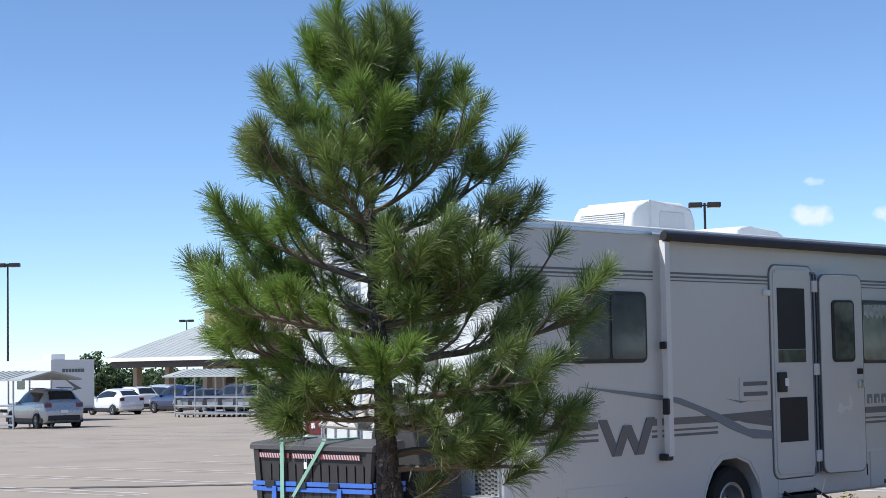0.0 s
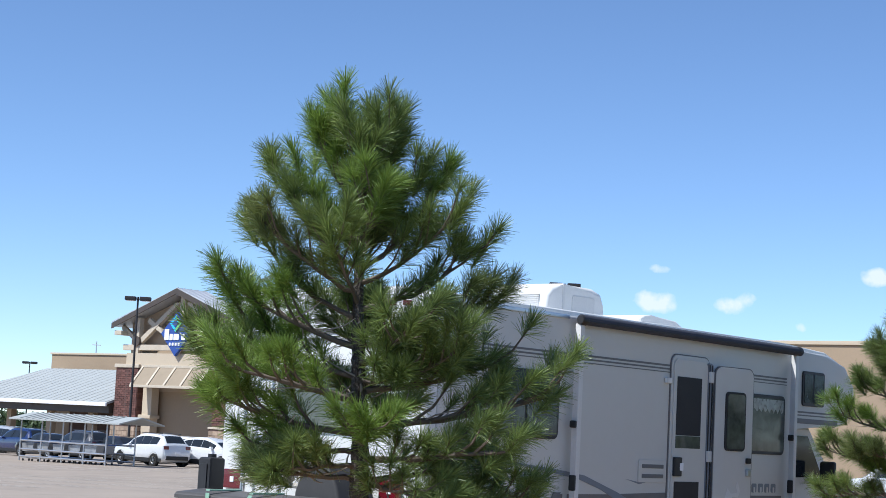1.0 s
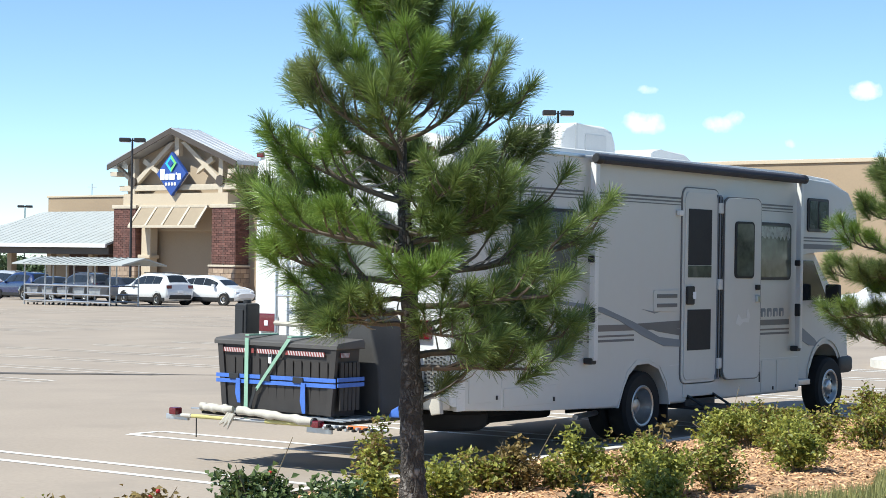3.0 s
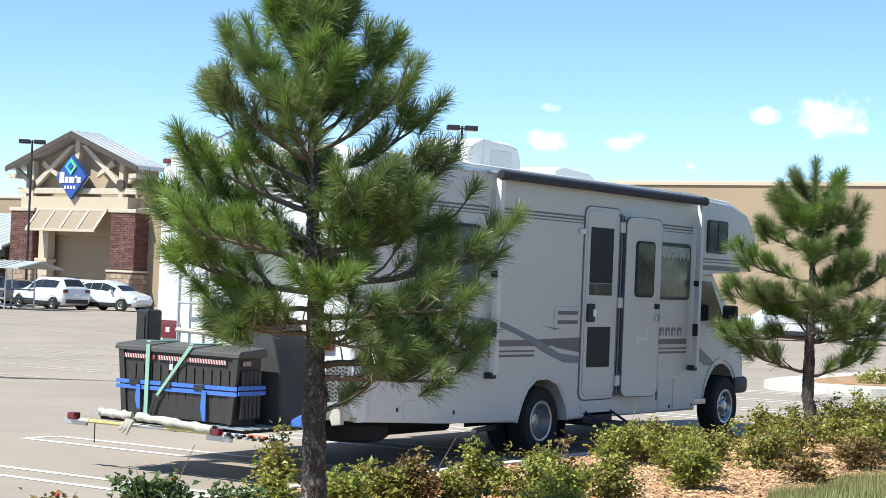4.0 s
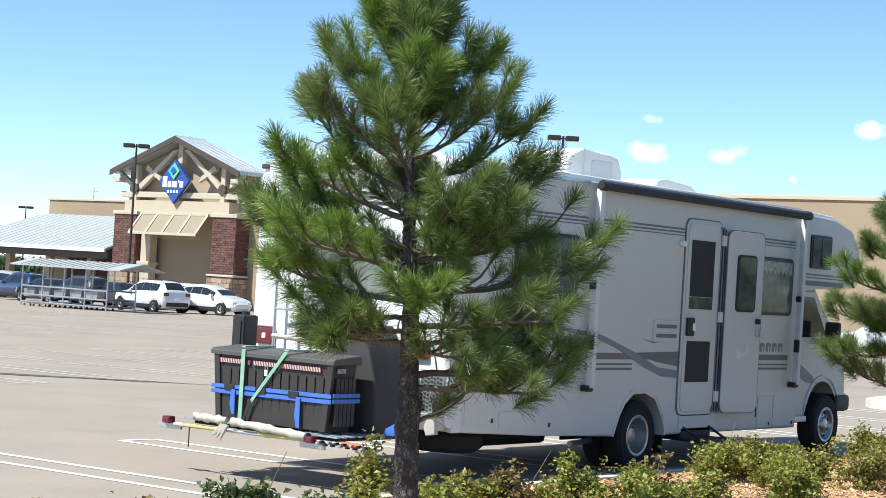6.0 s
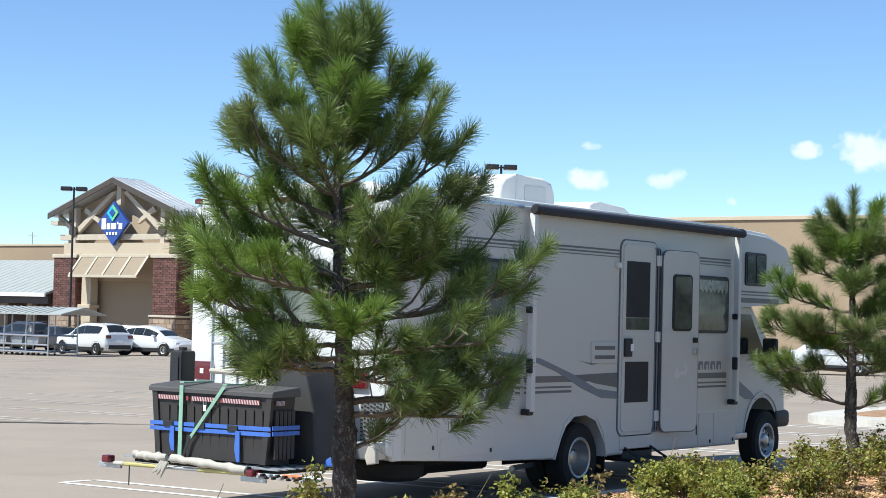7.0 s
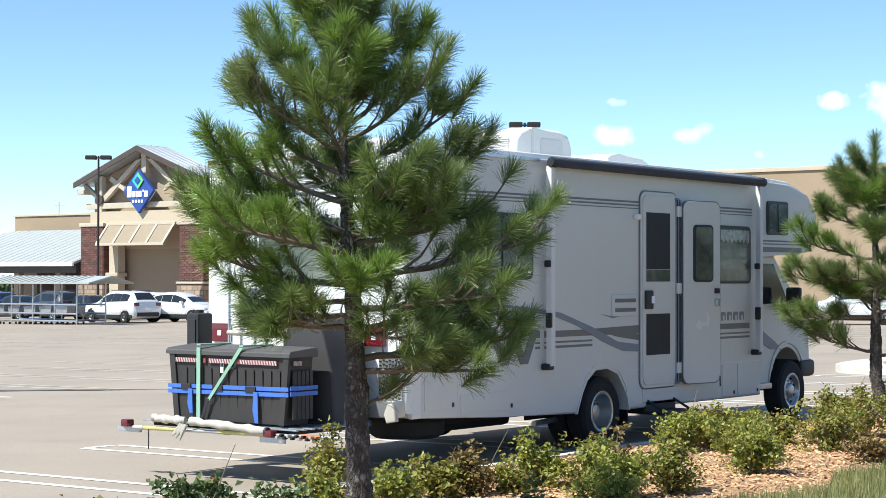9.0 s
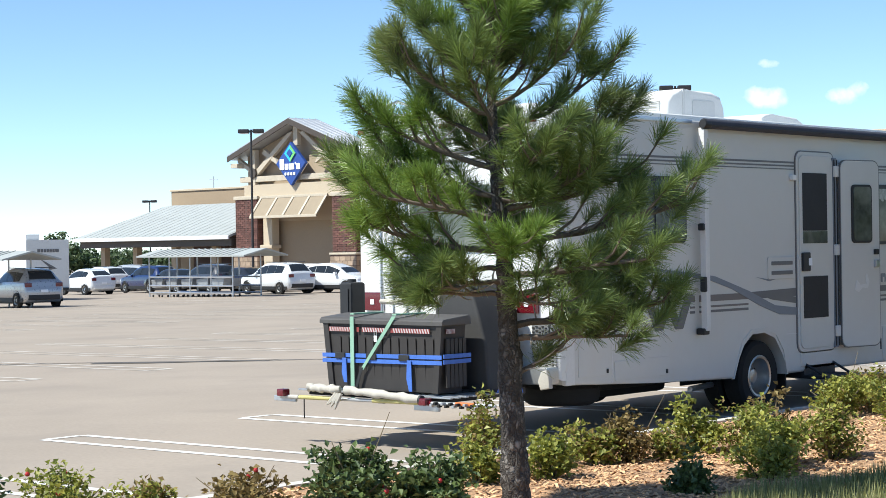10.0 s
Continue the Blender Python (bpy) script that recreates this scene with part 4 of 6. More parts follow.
blue = thing("blue_strap", "bright blue ratchet strap wound twice round the deck box", "strap")
for z0 in (0.752, 0.80):
    part("front_run", box(-1.335, -1.325, 0.345, 1.885, z0, z0 + 0.036, 0.002, m=Matrix.Rotation(radians(-0.6), 4, "X")), M_BLUE, blue)
    part("end_run", box(-1.33, -0.6, 0.325, 0.335, z0 + 0.004, z0 + 0.04, 0.002), M_BLUE, blue)
for y0 in (1.58, 1.17, 0.75):
    part("buckle", box(-1.36, -1.33, y0, y0 + 0.13, 0.77, 0.825, 0.008), M_BLACK, blue, "black buckle")
for y0, l in ((1.56, 0.22), (0.72, 0.27)):
    part("loose_end", prism([(y0, 0.78), (y0 + 0.05, 0.78), (y0 + 0.06, 0.78 - l * 0.6), (y0 + 0.03, 0.78 - l), (y0 - 0.01, 0.78 - l)], "x", -1.362, -1.352), M_BLUE, blue)
green = thing("green_strap", "faded green tie-down straps over the deck box lid", "strap")
part("upright_run", box(-1.366, -1.358, 1.45, 1.50, 0.42, 1.15, 0.002), M_GREEN, green)
part("top_run", box(-1.36, -0.55, 1.45, 1.50, 1.168, 1.182, 0.002), M_GREEN, green)
part("slant_run", prism([(0.90, 1.16), (0.95, 1.16), (1.37, 0.68), (1.33, 0.68)], "x", -1.368, -1.360), M_GREEN, green)
part("slant_tail", prism([(1.33, 0.70), (1.37, 0.70), (1.46, 0.46), (1.43, 0.46)], "x", -1.376, -1.368), M_BLACK, green)
part("top_run", box(-1.36, -0.55, 0.90, 0.95, 1.168, 1.182, 0.002), M_GREEN, green)

# the box is shallow and long
for ob in (deck_box, blue, green):
    ob.scale = (0.48, 0.953, 1.0)
    ob.location = (-1.345 * 0.52, 0.031, 0.0)

roll = thing("canvas_roll", "rolled off-white canvas mat lashed on the carrier", "canvas roll")
for a, b in ((1.90, 1.50), (1.42, 0.5)):
    n = 12
    pts = [(-1.46 + 0.01 * math.sin(i * 1.7), a + (b - a) * i / n, 0.505 - 0.05 * ((1.9 - (a + (b - a) * i / n)) / 1.4) ** 2 + 0.006 * math.sin(i * 2.3)) for i in range(n + 1)]
    part("rolled_canvas", tube(pts, [0.036 + 0.006 * math.sin(i * 1.3 + a) for i in range(n + 1)], 12), M_CANVAS, roll)
part("roll_opening", rod((-1.462, 0.49, 0.455), (-1.462, 0.512, 0.456), 0.04, n=12), M_BLACK, roll)
for k in range(3):
    part("rag_tail", tube([(-1.5, 1.44 + 0.03 * k, 0.47), (-1.52, 1.47 + 0.04 * k, 0.40), (-1.52, 1.5 + 0.05 * k, 0.33 + 0.02 * k)], [0.02, 0.022, 0.008], 6), M_CANVAS, roll)

can = thing("jerry_can", "upright black plastic jerry can beside the deck box", "jerry can")
part("can_body", box(-0.80, -0.60, 2.0, 2.16, 0.47, 1.44, 0.025), M_BLACK, can)
part("can_cap", rod((-0.7, 2.08, 1.42), (-0.7, 2.08, 1.47), 0.04, n=12), M_BLACK, can)
part("can_ridge", box(-0.812, -0.80, 2.03, 2.13, 0.6, 1.38, 0.004), M_BLACK, can)
cover = thing("covered_cart", "bulky item under a dark grey weather cover", "covered equipment")
bm = prism([(0.27, 0.45), (0.30, 0.9), (0.42, 1.28), (0.52, 1.43), (0.8, 1.45), (0.9, 1.2), (0.94, 0.45)], "x", -0.84, -0.36, 0.03, seg=3)
part("cover_fabric", bm, M_COVER, cover)
part("cover_hem", box(-0.85, -0.35, 0.258, 0.95, 0.44, 0.5, 0.01), M_COVER, cover)
bm = prism([(-0.05, 0.49), (-0.02, 0.56), (0.06, 0.60), (0.16, 0.55), (0.2, 0.48)], "x", -0.84, -0.74, 0.02)
tagged(part("blue_tarp", bm, M_BLUE, None, "crumpled blue tarp stuffed behind the deck box"), category="tarp")
bm = prism([(-0.05, 0.5), (-0.04, 0.6), (-0.01, 0.66), (0.05, 0.65), (0.09, 0.56), (0.06, 0.48)], "x", -0.40, -0.338, 0.02)
tagged(part("white_bag", bm, M_CANVAS, None, "small white plastic bag hanging by the bumper"), category="bag")
bike = thing("gear_rack", "white gear with pale tubing mounted on the tail", "gear rack")
part("cross_tube", rod((-0.42, 1.02, 1.22), (-0.42, 1.98, 1.25), 0.024), M_CANVAS, bike)
for k in range(4):
    part("gear_lump", lathe([(0.001, -0.09), (0.06, -0.07), (0.085, 0.0), (0.05, 0.08), (0.001, 0.09)], 10, m=pose(-0.45, 1.12 + 0.09 * k, 1.30 + 0.07 * (k % 3), 40 * k, 25 * k, 0)), M_CANVAS, bike)
part("upright_tube", tube([(-0.4, 1.5, 1.0), (-0.42, 1.48, 1.4), (-0.42, 1.3, 1.6), (-0.42, 1.1, 1.35)], 0.018), M_ALU, bike)
part("stay", rod((-0.2, 1.2, 0.9), (-0.42, 1.2, 1.25), 0.018), M_ALU, bike)
part("dark_upright", box(-0.46, -0.38, 0.93, 1.0, 0.6, 1.62, 0.01), M_BLACK, bike)


# ---- store ----
X = 68.0
store = thing("warehouse_store", "tan stucco warehouse store with a gabled brick-pier entrance tower", "store building")
base = lot(X, 76) - 0.15
YC = 76.8


def course_wall(parent, x0, x1, y0, y1, z0, z1, bl=0.6, bh=0.2, material=M_BRICK):
    """Proud blocks in running bond on the front and the near end of a pier."""
    mesh_made = {}
    rows = int((z1 - z0) / bh)
    for r in range(rows):
        z = z0 + r * bh
        for face in ("front", "end"):
            lo, hi = (y0, y1) if face == "front" else (x0, x1)
            a = lo - (bl / 2 if r % 2 else 0)
            while a < hi - 0.05:
                p, q = max(a, lo), min(a + bl, hi)
                a += bl
                if q - p < 0.08:
                    continue
                key = (face, round(q - p, 2))
                if key not in mesh_made:
                    ln = q - p - 0.025
                    bm = box(-0.02, 0.02, -ln / 2, ln / 2, -bh / 2 + 0.012, bh / 2 - 0.012) if face == "front" else box(-ln / 2, ln / 2, -0.02, 0.02, -bh / 2 + 0.012, bh / 2 - 0.012)
                    ob = part("brick", bm, material, parent, smooth=0)
                    mesh_made[key] = ob.data
                else:
                    ob = new("brick", mesh_made[key])
                    ob.parent = parent
                ob.location = (x0 - 0.012, (p + q) / 2, z + bh / 2) if face == "front" else ((p + q) / 2, y0 - 0.012, z + bh / 2)


# main hall
part("hall_wall", box(X + 1.2, X + 70, 2, 82.4, base, 7.15, 0.03), M_HALL, store, "plain tan stucco hall wall")
part("hall_coping", box(X + 1.1, X + 70, 1.9, 70.2, 7.15, 7.35, 0.02), M_STUCCO2, store, "pale wall coping")
part("hall_pilaster", box(X + 1.0, X + 1.2, 40, 41.5, base, 7.1, 0.02), M_HALL, store)
part("hall_pilaster", box(X + 1.0, X + 1.2, 20, 21.5, base, 7.1, 0.02), M_HALL, store)
part("rear_parapet", box(X + 9.6, X + 60, 82.0, 101.4, base, 6.4, 0.03), M_HALL, store, "tan rear parapet")
part("parapet_coping", box(X + 9.5, X + 60, 82.0, 101.5, 6.4, 6.55, 0.02), M_STUCCO2, store)
# tower
part("tower_wall", prism([(YC - 5.6, 3.6), (YC - 5.6, 8.1), (YC, 10.05), (YC + 5.6, 8.1), (YC + 5.6, 3.6)], "x", X + 1.0, X + 2.2), M_STUCCO, store, "tan stucco gable wall")
part("tower_panel", prism([(YC - 5.0, 5.15), (YC - 5.0, 6.1), (YC + 5.0, 6.1), (YC + 5.0, 5.15)], "x", X + 0.1, X + 1.05), M_STUCCO2, store, "cream stucco band")
for s in (1, -1):
    rake = [(YC + s * -0.02, 10.16), (YC + s * -0.02, 10.42), (YC + s * 6.2, 8.12), (YC + s * 6.2, 7.86)]
    slope = part("gable_roof", prism(rake, "x", X - 0.32, X + 2.4), M_SHINGLE, store, "standing-seam metal gable roof")
    part("rake_board", prism([(YC + s * 0.0, 10.02), (YC + s * 0.0, 10.38), (YC + s * 6.18, 8.09), (YC + s * 6.18, 7.72)], "x", X - 0.41, X - 0.32), M_DARKTRIM, slope, "dark rake board")
    for k in range(5):
        part("roof_seam", box(X - 0.25 + 0.6 * k, X - 0.21 + 0.6 * k, -0.02, 6.7, 0, 0.05, m=Matrix.Translation((0, YC, 10.42)) @ Matrix.Rotation(radians(-19.65 if s > 0 else 199.65), 4, "X")), M_SHINGLE, slope)
    part("eave_return", box(X - 0.25, X + 1.0, YC + s * 5.3, YC + s * 6.0, 7.3, 7.6, 0.03), M_TIMBER, store)
    part("truss_post", box(X + 0.2, X + 0.6, YC + s * 4.2 - 0.2, YC + s * 4.2 + 0.2, 5.25, 8.5, 0.03), M_TIMBER, store, "pale timber truss post")
    part("truss_brace", prism([(YC + s * 0.3, 9.5), (YC + s * 0.75, 9.5), (YC + s * 4.5, 6.75), (YC + s * 4.3, 6.45)], "x", X + 0.3, X + 0.6), M_TIMBER, store, "pale diagonal timber brace")
    part("truss_brace", prism([(YC + s * 1.8, 7.35), (YC + s * 2.0, 7.75), (YC + s * 3.2, 8.5), (YC + s * 3.4, 8.2)], "x", X + 0.32, X + 0.6), M_TIMBER, store)
    part("truss_brace", prism([(YC + s * 4.7, 7.0), (YC + s * 4.7, 7.3), (YC + s * 5.9, 8.05), (YC + s * 5.9, 7.7)], "x", X + 0.32, X + 0.6), M_TIMBER, store)
    part("post_bracket", rod((X + 0.12, YC + s * 4.2, 6.9), (X + 0.3, YC + s * 4.2, 6.9), 0.36, n=8), M_DARKTRIM, store, "dark steel truss plate")
part("king_post", box(X + 0.25, X + 0.6, YC - 0.22, YC + 0.22, 8.6, 10.0, 0.03), M_TIMBER, store, "pale king post")
part("tie_beam", box(X + 0.24, X + 0.6, YC - 5.6, YC + 5.6, 6.3, 6.68, 0.03), M_TIMBER, store, "pale horizontal tie beam")
# sign
YS = YC
diamond = [(YS, 8.83), (YS + 1.42, 7.4), (YS, 5.92), (YS - 1.42, 7.4)]
sign = part("sign_board", prism(diamond, "x", X - 0.20, X + 0.05, 0.02), M_SIGNBLUE, store, "deep blue diamond sign board")
part("sign_mark", prism([(YS, 8.62), (YS + 0.55, 8.07), (YS, 7.5), (YS - 0.55, 8.07)], "x", X - 0.25, X - 0.20), M_SIGNCYAN, sign, "light blue diamond mark")
part("sign_mark", prism([(YS - 0.05, 8.62), (YS - 0.56, 8.07), (YS - 0.05, 7.5), (YS - 0.05, 7.72), (YS - 0.36, 8.07), (YS - 0.05, 8.4)], "x", X - 0.29, X - 0.25), M_SIGNGREEN, sign)
part("sign_mark", prism([(YS, 8.33), (YS + 0.27, 8.07), (YS, 7.8), (YS - 0.27, 8.07)], "x", X - 0.31, X - 0.25), M_SIGNBLUE, sign)
for y0, w, z0, h in ((1.02, 0.42, 6.98, 0.72), (0.52, 0.3, 6.98, 0.4), (0.14, 0.5, 6.98, 0.4), (-0.46, 0.1, 7.3, 0.16), (-0.6, 0.34, 6.98, 0.4), (0.55, 0.17, 6.6, 0.2), (0.27, 0.17, 6.6, 0.2), (-0.02, 0.17, 6.6, 0.2), (-0.3, 0.17, 6.6, 0.2)):
    part("sign_bar", prism(rounded(YS + y0 - w, YS + y0, z0, z0 + h, 0.04), "x", X - 0.24, X - 0.20), M_SIGNWHITE, sign, "white lettering bar")
# entrance below
part("vestibule_wall", box(X + 2.2, X + 2.5, YC - 5.5, YC + 5.5, base, 4.2), M_STUCCO, store, "tan vestibule wall")
part("arch_header", box(X + 1.5, X + 1.9, YC - 4.5, YC + 4.5, 1.9, 4.0, 0.03), M_STUCCO, store, "tan arched header")
part("entry_jamb", box(X + 0.25, X + 0.9, YC + 2.4, YC + 3.3, base, 3.8, 0.03), M_STUCCO2, store)
part("jamb_cap", box(X + 0.05, X + 0.95, YC + 2.25, YC + 3.45, 1.75, 2.0, 0.05), M_STUCCO2, store)
part("entry_glass", box(X + 2.15, X + 2.2, YC - 4.0, YC + 0.8, base, 1.5), M_GLASS, store, "dark entrance glazing")
for k in range(6):
    part("glazing_bar", box(X + 2.1, X + 2.16, YC - 4.0 + 0.95 * k, YC - 3.93 + 0.95 * k, base, 1.55), M_ALU, store)
part("door_header", box(X + 2.0, X + 2.2, YC - 4.1, YC + 0.9, 1.5, 1.75), M_ALU, store)
part("notice_board", box(X + 1.9, X + 1.98, YC + 0.9, YC + 1.9, 0.2, 1.4, 0.02), M_SIGNWHITE, store, "white notice board")
part("entry_arch", tube([(X + 1.45, YC + 3.6 * math.cos(a), 1.3 + 1.9 * math.sin(a)) for a in [math.pi * k / 16 for k in range(17)]], 0.16, 6), M_DARKTRIM, store, "dark arched trim")
mast = part("roof_mast", rod((X + 12, 99.0, 6.4), (X + 12, 99.0, 7.6), 0.04), M_GALV, store, "thin roof antenna mast")
part("mast_bar", rod((X + 12, 98.5, 7.3), (X + 12, 99.5, 7.35), 0.03), M_GALV, mast)
# sloped awning
aw = part("entry_awning", prism([(X + 0.05, 5.12), (X + 0.05, 5.2), (X - 0.95, 3.93), (X - 0.95, 3.85)], "y", YC - 3.2, YC + 3.2), M_CANVASTAN, store, "tan panelled entrance awning")
for k in range(5):
    y0 = YC - 3.25 + 1.58 * k
    part("awning_rib", prism([(X + 0.05, 5.2), (X + 0.05, 5.29), (X - 1.0, 3.98), (X - 1.0, 3.8), (X - 0.95, 3.93)], "y", y0, y0 + 0.18), M_TIMBER, aw, "cream awning rib")
part("awning_rail", box(X - 1.05, X - 0.93, YC - 3.25, YC + 3.25, 3.78, 3.95, 0.02), M_TIMBER, aw)
part("awning_rail", box(X - 0.02, X + 0.09, YC - 3.25, YC + 3.25, 5.14, 5.32, 0.02), M_TIMBER, aw)
# piers
for y0, y1 in ((YC + 3.6, YC + 5.8), (YC - 5.85, YC - 3.7)):
    pier = part("brick_pier", box(X, X + 3.2, y0, y1, base, 5.1), M_MORTAR, store, "dark red-brown brick pier")
    part("pier_cap", box(X - 0.12, X + 3.3, y0 - 0.12, y1 + 0.12, 5.1, 5.35, 0.04), M_TIMBER, pier, "pale stone pier cap")
    course_wall(pier, X, X + 3.2, y0, y1, 1.5, 5.1, 0.42, 0.15)
    part("pier_groove", box(X - 0.03, X + 0.02, (y0 + y1) / 2 - 0.08, (y0 + y1) / 2 + 0.08, 1.4, 5.1), M_DARKTRIM, pier, "dark vertical reveal")
    ledge = part("stone_base", box(X - 0.12, X + 3.3, y0 - 0.12, y1 + 0.12, base, 1.3, 0.03), M_MORTAR, pier, "rough stone pier base")
    course_wall(pier, X - 0.12, X + 3.3, y0 - 0.12, y1 + 0.12, base + 0.1, 1.25, 0.5, 0.3, M_STONE)
    part("base_cap", box(X - 0.18, X + 3.3, y0 - 0.18, y1 + 0.18, 1.28, 1.42, 0.03), M_TIMBER, pier)
# covered yard beside the tower
canopy = thing("yard_canopy", "long hipped grey metal canopy roof on stone-footed columns", "canopy")
zt, ze, xe, yl = 5.2, 2.72, 67.6, 100.6
verts = [(75.0, 82.5, zt), (75.0, 98.6, zt), (84.0, yl + 1.5, ze), (xe, yl, ze), (xe, 82.9, ze)]
verts += [(x, y, z - 0.16) for x, y, z in verts]
faces = [(0, 4, 3, 1), (1, 3, 2), (5, 6, 8, 9), (6, 7, 8), (0, 5, 9, 4), (4, 9, 8, 3), (3, 8, 7, 2), (2, 7, 6, 1)]
part("canopy_roof", (lambda b: b)(bmesh.new()), M_METALROOF, canopy).data.from_pydata(verts, [], faces)
for k in range(22):
    y0 = 83.1 + 0.78 * k
    top = min(1.0, (yl - y0) / (yl - 98.6))
    part("roof_seam", rod((xe + 0.02, y0, ze + 0.02), (xe + (75.0 - xe) * top, y0, ze + (zt - ze) * top + 0.005), 0.012, n=4), M_METALROOF, canopy)
part("gutter", box(xe - 0.12, xe + 0.05, 82.9, yl + 0.1, ze - 0.28, ze - 0.02, 0.03), M_SIGNWHITE, canopy, "pale eave gutter")
part("eave_beam", box(xe + 0.3, xe + 0.7, 83.0, yl - 0.3, ze - 0.75, ze - 0.2, 0.03), M_DARKTRIM, canopy, "dark eave beam")
for y0 in (86.5, 91.0, 95.5, 99.4):
    col = part("column", box(xe + 1.9, xe + 2.4, y0, y0 + 0.5, lot(xe, y0), ze, 0.02), M_STUCCO, canopy, "tan canopy column")
    part("column_base", box(xe + 1.7, xe + 2.6, y0 - 0.2, y0 + 0.7, lot(xe, y0) - 0.05, lot(xe, y0) + 0.9, 0.04), M_STONE, col, "stone column base")
# dark mortar tone borrowed here to paint in the shade below the canopy
part("yard_wall", box(X + 6.5, X + 9.4, 82.5, 95.0, lot(X, 84) - 0.2, 4.4), M_MORTAR, canopy, "brown yard wall with canopy shade in its colour")


# ---- lot furniture ----
def street_lamp(x, y, top, turn):
    z0 = lot(x, y)
    lamp = thing("parking_lot_lamp", "dark bronze parking lot lamp with two flat heads", "street lamp", pose(x, y, z0, 0, 0, turn), "lot lamps")
    part("footing", rod((0, 0, -0.1), (0, 0, 0.8), 0.3, n=14), M_KERB, lamp, "concrete footing")
    part("pole", rod((0, 0, 0.7), (0, 0, top - z0), 0.085, 0.06, n=10), M_POLE, lamp)
    for s in (-1, 1):
        part("arm", box(-0.03, 0.03, 0, s * 0.35, top - z0 - 0.16, top - z0 - 0.1), M_POLE, lamp)
        head = part("lamp_head", box(-0.27, 0.27, s * 0.12, s * 0.80, top - z0 - 0.24, top - z0 + 0.02, 0.05), M_POLE, lamp, "bronze box lamp head")
        part("lens", box(-0.2, 0.2, s * 0.2, s * 0.72, top - z0 - 0.255, top - z0 - 0.235), M_SIGNWHITE, head)


street_lamp(62.0, 41.84, 9.68, 40)
street_lamp(61.7, 73.8, 9.24, 40)
street_lamp(53.6, 92.0, 9.0, 40)
street_lamp(111.4, 146.9, 7.3, 40)


def corral(x, y, turn, n, label):
    z0 = lot(x, y)
    c = thing("cart_corral", label, "cart corral", pose(x, y, z0, 0, 0, turn))
    L = 1.68
    for s in (-0.95, 0.95):
        for k in range(n + 1):
            part("post", rod((s, k * L, -0.05), (s, k * L, 2.12), 0.04), M_GALV, c)
        for z in (0.18, 0.55, 1.0):
            part("rail", rod((s, 0, z), (s, n * L, z), 0.045), M_ALU, c, "galvanised rail")
    verts = [(-1.5, -1.5, 2.12), (0, -1.5, 2.46), (1.5, -1.5, 2.12), (-1.5, n * L + 0.4, 2.12), (0, n * L + 0.4, 2.46), (1.5, n * L + 0.4, 2.12)]
    verts += [(a, b, z - 0.07) for a, b, z in verts]
    part("corral_roof", bmesh.new(), M_METALROOF, c, "pale corrugated corral roof").data.from_pydata(verts, [], [(0, 1, 4, 3), (1, 2, 5, 4), (6, 9, 10, 7), (7, 10, 11, 8), (0, 6, 7, 1), (1, 7, 8, 2), (0, 3, 9, 6), (3, 4, 10, 9), (4, 5, 11, 10), (2, 8, 11, 5)])
    for k in range(int(n * L / 0.5) + 1):
        part("roof_rib", rod((-1.5, -0.3 + 0.5 * k, 2.14), (0, -0.3 + 0.5 * k, 2.48), 0.02, n=4), M_METALROOF, c)
    return c


corral(47.6, 58.4, 0, 4, "roofed galvanised shopping cart corral with open rails")
corral(31.6, 55.5, 0, 2, "small roofed shopping cart corral")


def shopping_cart(x, y, turn):
    c = thing("shopping_cart", "grey wire shopping cart nested in the corral", "shopping cart", pose(x, y, lot(x, y), 0, 0, turn), "carts in the corral")
    b = part("basket", prism([(-0.42, 0.55), (-0.5, 0.98), (0.45, 0.92), (0.38, 0.5)], "x", -0.25, 0.25), M_GALV, c)
    part("frame", box(-0.24, 0.24, -0.45, 0.4, 0.14, 0.2), M_GALV, c)
    part("handle", rod((-0.27, -0.56, 1.0), (0.27, -0.56, 1.0), 0.02, n=6), M_BLUE, c)
    for sx in (-0.2, 0.2):
        for sy in (-0.4, 0.36):
            part("caster", rod((sx - 0.02, sy, 0.06), (sx + 0.02, sy, 0.06), 0.06, n=10), M_RUBBER, c)


for k in range(9):
    shopping_cart(47.25 + 0.7 * (k % 2), 60.0 + 0.62 * (k // 2) * 2, 0)


